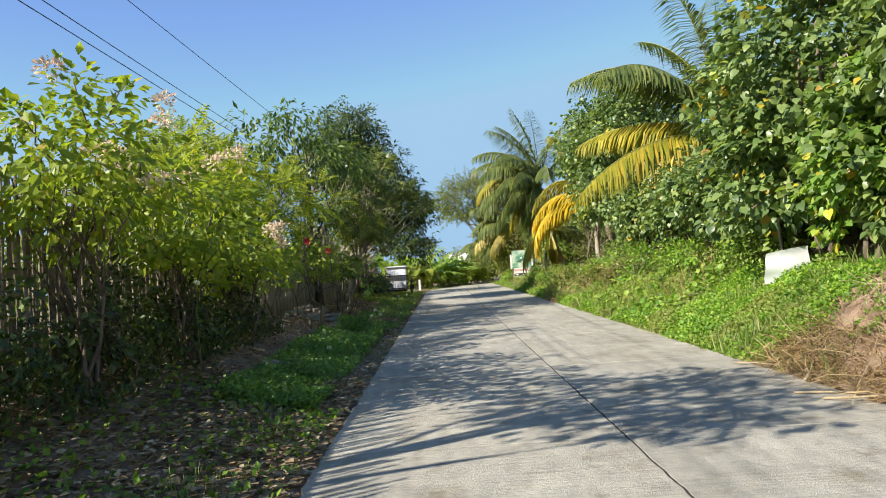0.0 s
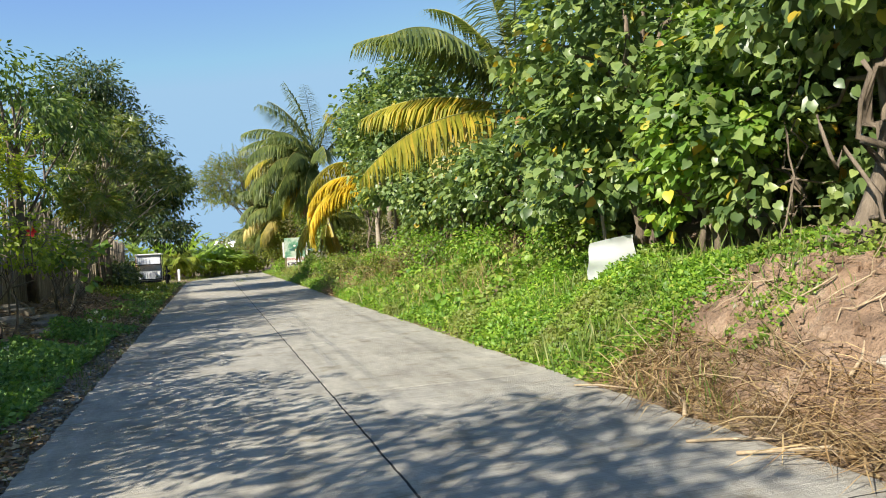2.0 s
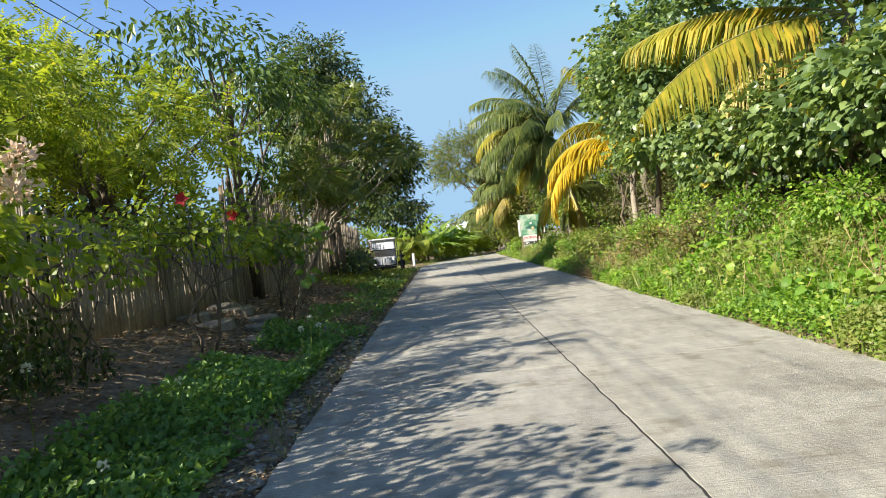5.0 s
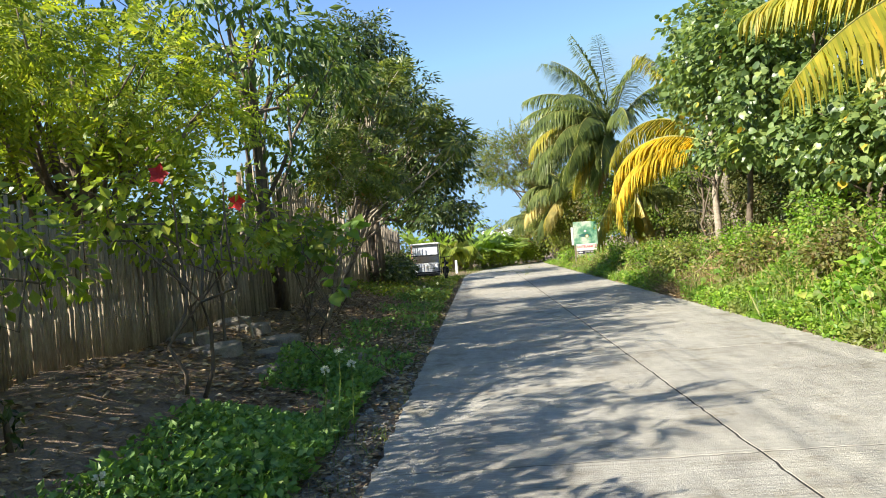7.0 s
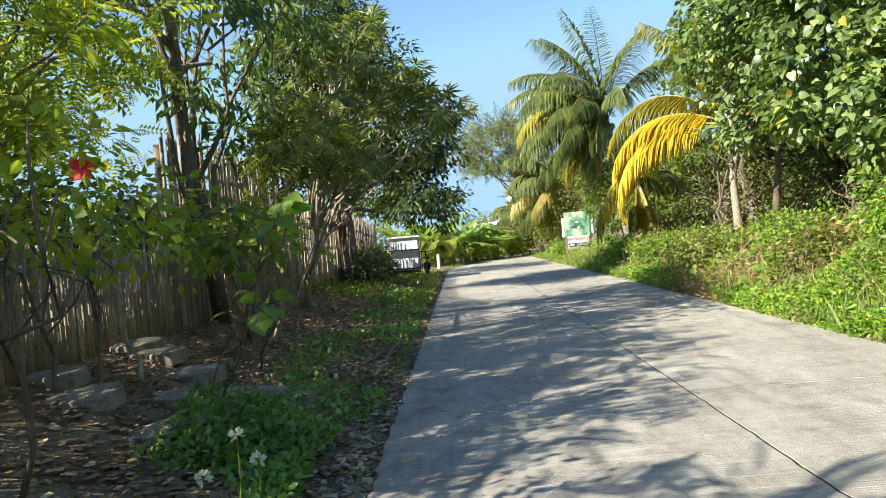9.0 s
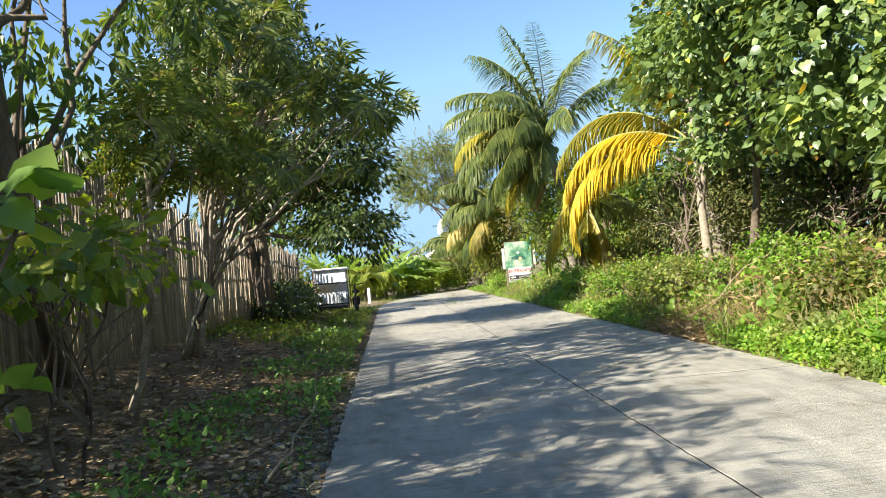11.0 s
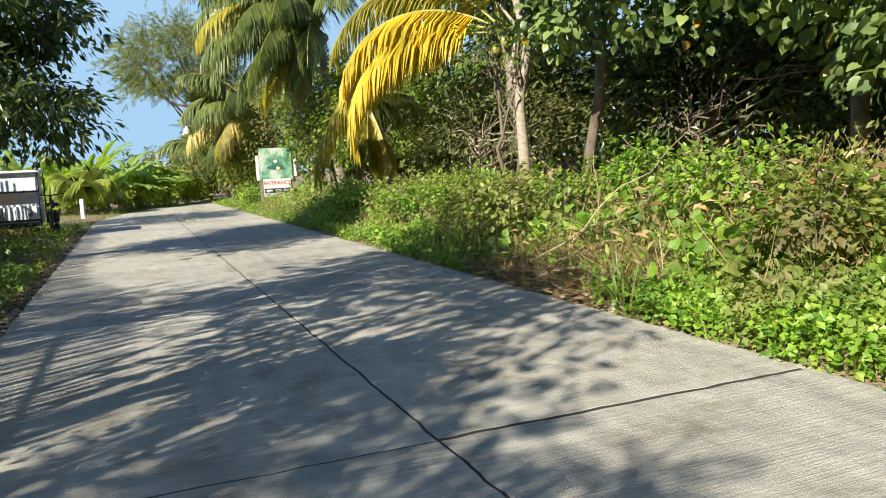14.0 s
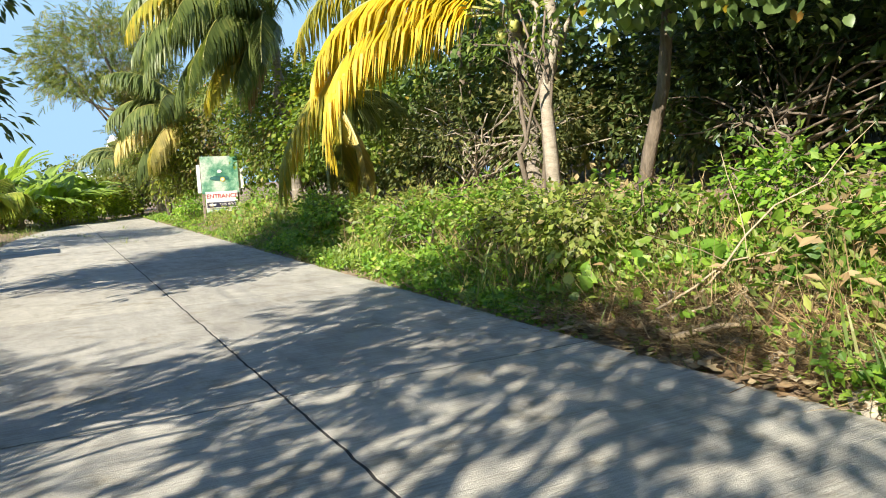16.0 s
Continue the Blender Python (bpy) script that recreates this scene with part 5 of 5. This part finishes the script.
def rock_mesh(seed, mat, flat=0.65):
    bm = bmesh.new()
    bmesh.ops.create_icosphere(bm, subdivisions=2, radius=0.5)
    for vv in bm.verts:
        k = 1 + 0.45 * noise.noise(vv.co * 1.6 + Vector((seed * 5.1, 0, 0))) + 0.15 * noise.noise(vv.co * 4 + Vector((0, seed * 3.3, 0)))
        vv.co *= k
        vv.co.z *= flat
    me = bpy.data.meshes.new("rock")
    bm.to_mesh(me)
    bm.free()
    me.materials.append(M[mat])
    return me


ROCKS = [rock_mesh(s, "stone") for s in range(5)]
PALE = [rock_mesh(s + 9, "pale_rock") for s in range(4)]


def put_rock(name, meshes, x, y, size, label, group, sink=0.25):
    ob = new(name, meshes[int(rng.integers(len(meshes)))])
    ob.matrix_basis = pose(x, y, ground_z(x, y) + size * (0.3 - sink) * 0.6, rng.uniform(-20, 20), rng.uniform(-20, 20), rng.uniform(0, 360)) @ Matrix.Diagonal((size, size * rng.uniform(0.6, 1), size * rng.uniform(0.6, 1), 1))
    return tagged(ob, label, "stone", group)


for i in range(260):
    y = rng.uniform(9.5, 25) if i < 190 else rng.uniform(3, 42)
    x = LEFT - 0.05 - abs(rng.normal(0, 0.24))
    put_rock("stone", ROCKS, x, y, rng.uniform(0.035, 0.13), "small grey stone on the gravel shoulder", "shoulder stones")
for i in range(44):
    put_rock("stone", PALE, rng.uniform(4.5, 5.9), rng.uniform(3, 9.4), rng.uniform(0.06, 0.2), "pale stone lodged in the dirt bank", "dirt bank stones", -0.35)
for x, y, s in ((4.35, 27.0, 0.22), (4.62, 27.9, 0.2), (4.85, 28.0, 0.16), (4.28, 27.6, 0.18), (4.1, 28.6, 0.14), (4.45, 28.4, 0.15), (3.95, 26.4, 0.26), (4.55, 27.3, 0.24), (4.2, 27.2, 0.16), (4.7, 28.6, 0.22), (4.0, 27.5, 0.14), (4.5, 26.7, 0.18)):
    put_rock("rubble_piece", PALE, x, y, s, "pale broken concrete piece among dry stalks", "rubble by the road", 0.1)
b = put_rock("boulder", ROCKS, -2.55, 10.9, 0.5, "grey boulder in the weeds beside the road", "", 0.1)
put_rock("boulder", ROCKS, -2.2, 8.6, 0.28, "grey-green boulder in the ditch", "", 0.2)


def slab_stone(x, y, w, d, turn, tip):
    o = [(math.cos(a) * w * (0.5 + 0.12 * noise.noise((math.cos(a) * 2, math.sin(a) * 2, x * 9))), math.sin(a) * d * (0.5 + 0.12 * noise.noise((a, x, y)))) for a in np.linspace(0, 2 * math.pi, 10)[:-1]]
    ob = part("stone_slab", prism(o, -0.09, 0.05, 0.014), M["slab_stone"])
    ob.matrix_basis = pose(x, y, ground_z(x, y) + 0.045, tip, -tip * 0.6, turn)
    tagged(ob, "flat weathered stone slab edging the dirt terrace", "stone slab", "terrace slabs")


for x, y, w, d, a, tip in ((-4.0, 21.2, 0.6, 0.36, 10, 6), (-3.6, 20.8, 0.7, 0.38, -8, 4), (-3.15, 20.4, 0.66, 0.44, 12, 5), (-2.6, 20.2, 0.75, 0.46, 6, -4), (-3.95, 19.5, 0.66, 0.4, -5, 6), (-3.45, 19.0, 0.6, 0.36, 14, 8), (-2.7, 18.7, 0.7, 0.34, 20, 9), (-2.15, 20.3, 0.5, 0.34, -12, 3), (-2.95, 19.5, 0.4, 0.3, 30, 5)):
    slab_stone(x, y, w, d, a, tip)


# ---- weeds, grass and litter ----
def lift_z(x, y):
    return np.array([ground_z(float(a), float(b)) for a, b in zip(x, y)])


def scatter(name, label, category, shape, mat, count, x0, x1, y0, y1, size, tall, upright=0.4, patch=1.0, seed=0, lie=False, gap=0.0, edge=None):
    """Many small leaves, blades or stalks over a strip of ground, in uneven patches."""
    x, y = rng.uniform(0, 1, count) ** 0.9, rng.uniform(y0, y1, count)
    x = x0 + (x1 - x0) * x
    k = np.array([noise.noise((a * 0.9 * patch + seed * 7, b * 0.6 * patch, seed)) for a, b in zip(x, y)])
    keep = k > gap - 0.55 + rng.uniform(0, 0.45, count)
    if edge == "right":
        wob = np.array([0.16 * noise.noise((b * 1.1, 3, 0)) + 0.10 * noise.noise((b * 3.7, 5, 0)) for b in y])
        keep &= x > RIGHT + wob
        bare = ((x - 4.3) / 0.6) ** 2 + ((y - 27.7) / 1.5) ** 2 < 1
        keep &= ~bare | (rng.uniform(0, 1, count) < 0.12)
        trodden = (x > 4.0) & (x < 5.9) & (y > 45.5) & (y < 49.6)
        keep &= ~trodden | (rng.uniform(0, 1, count) < 0.25)
    if edge == "left":
        wob = np.array([0.14 * noise.noise((b * 0.9, 8, 0)) + 0.08 * noise.noise((b * 3.1, 2, 0)) for b in y])
        keep &= x < LEFT + wob
    x, y, k = x[keep], y[keep], k[keep]
    n = len(x)
    hh = tall * np.clip(0.55 + 0.9 * k, 0.12, 1.3)
    z = lift_z(x, y)
    if lie:
        p = np.stack([x, y, z + rng.uniform(0.005, 0.02 + tall, n)], -1)
        along = rng.normal(size=(n, 3)) * np.array([1, 1, 0.12])
        face = np.array([0, 0, 1.0]) + rng.normal(0, 0.25, (n, 3))
    else:
        p = np.stack([x, y, z + hh * rng.uniform(0, 1, n) ** 0.8 * (0 if upright > 0.8 else 1)], -1)
        along = rng.normal(size=(n, 3)) * np.array([1, 1, 0.4]) * (1 - upright * 0.7) + np.array([0, 0, upright * 1.6])
        face = np.array([-0.3, -0.2, 1.0]) + rng.normal(0, 0.45, (n, 3)) if upright < 0.8 else rng.normal(size=(n, 3)) * np.array([1, 1, 0.1])
    s = size * rng.uniform(0.6, 1.3, n)
    if upright > 0.8:
        s = s * np.clip(0.6 + k, 0.35, 1.4)
    me = mesh_np(name, *leaves(shape, p, along, face, s), M[mat])
    return tagged(new(name, me), label, category, kind="stuff")


WEED = "dense bright green low weeds covering the bank"
scatter("bank_weeds", WEED, "weeds", ROUND, "weed", 56000, 3.75, 6.4, 9.9, 19, 0.062, 0.32, 0.25, seed=1, edge="right", gap=-0.25)
scatter("bank_weeds", WEED, "weeds", ROUND, "weed", 60000, 3.75, 6.4, 19, 27, 0.064, 0.42, 0.25, seed=2, edge="right", gap=-0.25)
scatter("bank_weeds", WEED, "weeds", ROUND, "weed", 48000, 3.8, 6.6, 27, 40, 0.072, 0.40, 0.25, seed=3, edge="right", gap=-0.2)
scatter("bank_weeds", WEED, "weeds", ROUND, "weed", 24000, 3.7, 7.0, 40, 62, 0.08, 0.28, 0.25, seed=4, edge="right", gap=-0.2)
scatter("bank_weeds", "bright green weeds on top of the dirt bank", "weeds", ROUND, "weed", 12000, 5.7, 7.5, 1, 10, 0.07, 0.35, 0.25, seed=5, gap=0.0)
scatter("bank_weeds", "patchy green weeds on the shoulder of the dirt bank", "weeds", ROUND, "weed", 7000, 4.5, 6.2, 8.4, 10.4, 0.055, 0.3, 0.25, seed=31, gap=0.12)
scatter("bank_creepers", "leafy green creepers over the bank", "weeds", HEART, "weed", 3200, 4.1, 6.4, 15, 30, 0.12, 0.55, 0.2, seed=6, gap=0.0, edge="right")
scatter("bank_creepers", "leafy green creepers over the bank", "weeds", HEART, "weed", 1500, 4.3, 6.6, 30, 48, 0.12, 0.6, 0.2, seed=7, gap=0.05)
scatter("bank_brush", "dull brown and green brush on the bank", "brush", OVAL, "brush_leaf", 16000, 4.1, 6.6, 18, 48, 0.10, 0.65, 0.4, seed=8, gap=0.12)
scatter("dry_brush", "dry brown stalks tangled in the bank weeds", "dry brush", STALK, "dry", 3600, 4.1, 6.4, 15, 48, 0.55, 0.3, 0.55, seed=9, gap=0.1)
scatter("dry_brush", "dry brown stalks tangled in the bank weeds", "dry brush", STALK, "dry", 1500, 4.2, 5.8, 26, 34, 0.42, 0.4, 0.45, seed=10, gap=-0.3)
scatter("dirt_litter", "dead leaves and twigs among the roadside rubble", "litter", FLAT, "litter", 1500, 3.8, 5.0, 26.2, 29.6, 0.09, 0.06, 0.05, seed=18, lie=True, gap=-0.5)
scatter("dry_leaves", "withered brown leaves hanging in the brush", "dry leaves", OVAL, "dry", 1300, 4.5, 6.0, 24.5, 33, 0.14, 0.75, 0.1, seed=11, gap=0.05)
scatter("bank_grass", "tall green grass tufts along the bank", "grass", BLADE, "grass", 9000, 3.8, 6.0, 8, 50, 0.42, 0.3, 0.9, seed=12, gap=-0.05, edge="right")
scatter("verge_grass", "short grass along the road edge", "grass", BLADE, "grass", 9000, 3.72, 4.25, 9, 60, 0.16, 0.1, 0.85, patch=2, seed=13, gap=-0.4, edge="right")
scatter("straw", "heap of dry straw and stalks below the dirt bank", "straw", STALK, "dry", 4600, 3.85, 4.7, 2.5, 10.0, 0.5, 0.06, 0.05, seed=14, lie=True, gap=-0.5)
scatter("straw", "heap of arched dry stalks at the foot of the dirt bank", "straw", ARC, "dry", 1300, 3.85, 4.7, 4.5, 10.0, 0.6, 0.10, 0.05, seed=32, lie=True, gap=-0.5)
scatter("straw", "dry straw and dead stalks on the verge", "straw", STALK, "dry", 5200, 3.9, 5.0, 26.2, 29.8, 0.45, 0.10, 0.05, seed=15, lie=True, gap=-0.5)
scatter("dirt_litter", "dead leaves and twigs on the dirt bank", "litter", FLAT, "dry", 3000, 3.7, 6.0, 2.0, 10.0, 0.06, 0.03, 0.05, seed=16, lie=True, gap=-0.2)
scatter("road_litter", "dead leaves blown onto the road edge", "litter", FLAT, "litter", 260, 3.2, 3.95, 3, 40, 0.045, 0.01, 0.05, seed=17, lie=True, gap=-0.5)
SW = "low dark green weeds in the shade beside the road"
scatter("shade_weeds", SW, "weeds", ROUND, "shade_weed", 24000, -2.7, -1.55, 8.5, 19.5, 0.07, 0.26, 0.3, seed=20, gap=0.0)
scatter("shade_weeds", SW, "weeds", ROUND, "shade_weed", 5600, -2.6, -1.3, 19.5, 34, 0.075, 0.22, 0.3, seed=21, gap=0.2)
scatter("leaf_litter", "brown fallen leaves on the dirt slope", "litter", FLAT, "litter", 9000, -3.6, -1.2, 17.5, 34, 0.065, 0.03, 0.05, seed=29, lie=True, gap=-0.6)
scatter("shade_weeds", SW, "weeds", ROUND, "shrub", 9000, -4.5, -1.3, 30, 46, 0.085, 0.3, 0.3, seed=22, gap=0.12, edge="left")
scatter("ditch_weeds", "sparse green weeds in the leaf-strewn ditch", "weeds", ROUND, "weed", 2600, -3.6, -1.25, 2, 9.5, 0.07, 0.14, 0.3, seed=23, gap=0.18)
scatter("verge_grass", "short grass on the shaded road edge", "grass", BLADE, "grass", 6000, -2.2, -1.12, 2, 40, 0.15, 0.1, 0.85, patch=2, seed=24, gap=0.0, edge="left")
scatter("verge_grass", "sunlit short grass verge by the bend", "grass", BLADE, "grass", 14000, -4.5, 2.5, 44, 63, 0.2, 0.1, 0.85, patch=1, seed=25, gap=-0.6)
scatter("leaf_litter", "brown fallen leaves under the shrubs", "litter", FLAT, "litter", 24000, -4.3, -1.15, 1.5, 46, 0.06, 0.02, 0.05, seed=26, lie=True, gap=-0.5)
# second layer of litter, added to lighten the ditch as sun flecks would
scatter("leaf_litter", "extra dry leaves brightening the ditch in place of sun flecks", "litter", FLAT, "litter", 7000, -3.9, -1.2, 2.0, 10.5, 0.07, 0.04, 0.05, seed=33, lie=True, gap=-0.5)
# stems use the dark leaf, whose colour carries the shade below the fence
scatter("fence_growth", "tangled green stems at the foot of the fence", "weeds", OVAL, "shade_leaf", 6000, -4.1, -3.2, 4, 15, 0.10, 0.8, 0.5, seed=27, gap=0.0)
scatter("gravel", "fine grey gravel along the road shoulder", "gravel", FLAT, "gravel", 9000, -1.75, -1.12, 8, 32, 0.035, 0.01, 0.05, seed=28, lie=True, gap=-0.6)


def wildflower(x, y, h):
    z = ground_z(x, y)
    w = root("white_wildflower", (x, y, z), "small white wildflower on a thin green stalk", "flower", "wildflowers")
    part_np("stalk", tube(bend((x, y, z), (x + 0.02, y, h), 4, 0.01), 0.004, 5), M["grass"], w)
    d = unit(rng.normal(size=(22, 3)) + np.array([0, -0.3, 0.6]))
    part_np("bloom", leaves(ROUND, np.array([x + 0.02, y, h]) + d * 0.012, d, unit(rng.normal(size=d.shape)), np.full(22, 0.032)), M["white_petal"], w, kind="stuff")


for x, y, h in ((-1.6, 16.7, 0.65), (-1.48, 16.6, 0.56), (-1.66, 16.4, 0.55), (-2.6, 12.2, 0.9), (-2.9, 8.8, 1.5), (-1.7, 33.5, 0.4), (-1.9, 30.8, 0.45), (-1.85, 11.5, 0.4), (-2.3, 14.0, 0.45)):
    wildflower(x, y, h)


def dry_branch(a, b, r, label="bare pale dry branch lying in the brush", side=2):
    pts = bend(a, b, 7, 0.04)
    br = root("dry_branch", a, label, "branch", "dry branches")
    part_np("stem", tube(pts, np.linspace(r, r * 0.3, 7), 6), M["twig"], br, smooth=True)
    for i in range(side):
        k = int(rng.integers(2, 6))
        part_np("twig", tube(bend(pts[k], pts[k] + rng.normal(0, 0.3, 3) + np.array([0, 0, 0.15]), 4, 0.02), np.linspace(r * 0.4, 0.003, 4), 5), M["twig"], br)


dry_branch((4.5, 28.2, 0.3), (5.8, 27.6, 1.6), 0.011)
dry_branch((4.2, 28.3, 0.25), (6.0, 27.7, 1.15), 0.011)
dry_branch((4.3, 28.2, 0.2), (6.0, 27.2, 0.75), 0.011)
dry_branch((4.05, 28.0, 0.1), (5.6, 26.9, 0.5), 0.025)
dry_branch((3.75, 8.3, 0.03), (4.5, 9.6, 0.1), 0.018, "dry branch lying at the road edge")
dry_branch((3.45, 7.3, 0.02), (4.7, 6.6, 0.14), 0.014, "dry branch lying at the road edge")
dry_branch((4.2, 5.4, 0.2), (5.3, 6.4, 0.9), 0.014, "dry root poking from the dirt bank")
dry_branch((4.5, 7.4, 0.4), (5.4, 7.7, 1.1), 0.014, "dry root poking from the dirt bank")
for x, y in ((4.9, 8.6), (5.2, 8.1), (4.8, 7.9), (5.4, 7.2), (5.0, 6.8), (5.1, 9.2)):
    dry_branch((x + 0.45, y - 0.25, dirt_z(x + 0.45, y - 0.25) + 0.05), (x - 0.25, y + 0.2, dirt_z(x - 0.25, y + 0.2) + 0.06), 0.011, "thin dry root trailing down the dirt bank", 3)
dry_branch((3.35, 7.7, 0.015), (4.9, 7.1, 0.05), 0.012, "dry dark branch lying on the road edge")
dry_branch((3.6, 9.9, 0.02), (4.3, 8.6, 0.12), 0.012, "pale dry stalk lying along the road edge")
dry_branch((-3.0, 19.0, 0.6), (-3.9, 20.9, 1.35), 0.02, "bent brown stick leaning on the fence")
dry_branch((-1.5, 21.2, 0.1), (-1.35, 23.4, 0.25), 0.012, "thin brown stick on the shoulder")
wr = part("wrapper", prism([(-0.05, -0.07), (0.06, -0.05), (0.05, 0.08), (-0.03, 0.06)], 0, 0.02, 0.006), M["blue_plastic"])
wr.matrix_basis = pose(-1.42, 26.6, ground_z(-1.42, 26.6) + 0.02, 12, -10, 30)
tagged(wr, "crumpled pale blue plastic wrapper on the shoulder", "litter")


# ---- cloud bank low over the hills ----
def build_cloud():
    pieces = []
    for i in range(80):
        t = rng.uniform(-1, 1)
        top = 52 * math.exp(-((t - 0.35) * 3.6) ** 2) + 8
        c = np.array([64 + 55 * t, 1100 + rng.uniform(-25, 25), 8 + rng.uniform(0.1, 1) * top])
        bm = bmesh.new()
        bmesh.ops.create_icosphere(bm, subdivisions=2, radius=rng.uniform(3.5, 8))
        v = np.array([vv.co for vv in bm.verts])
        q = np.array([[vv.index for vv in f.verts] + [f.verts[2].index] for f in bm.faces])
        bm.free()
        v = v * (1 + 0.25 * np.sin(v * 0.7 + i).sum(1, keepdims=True) / 3)
        pieces.append((c + v, q))
    tagged(new("backdrop", mesh_np("backdrop", *join(pieces), M["cloud"], True)), "small white cumulus cloud low over the horizon", "cloud", kind="structure")


build_cloud()
road_slabs()
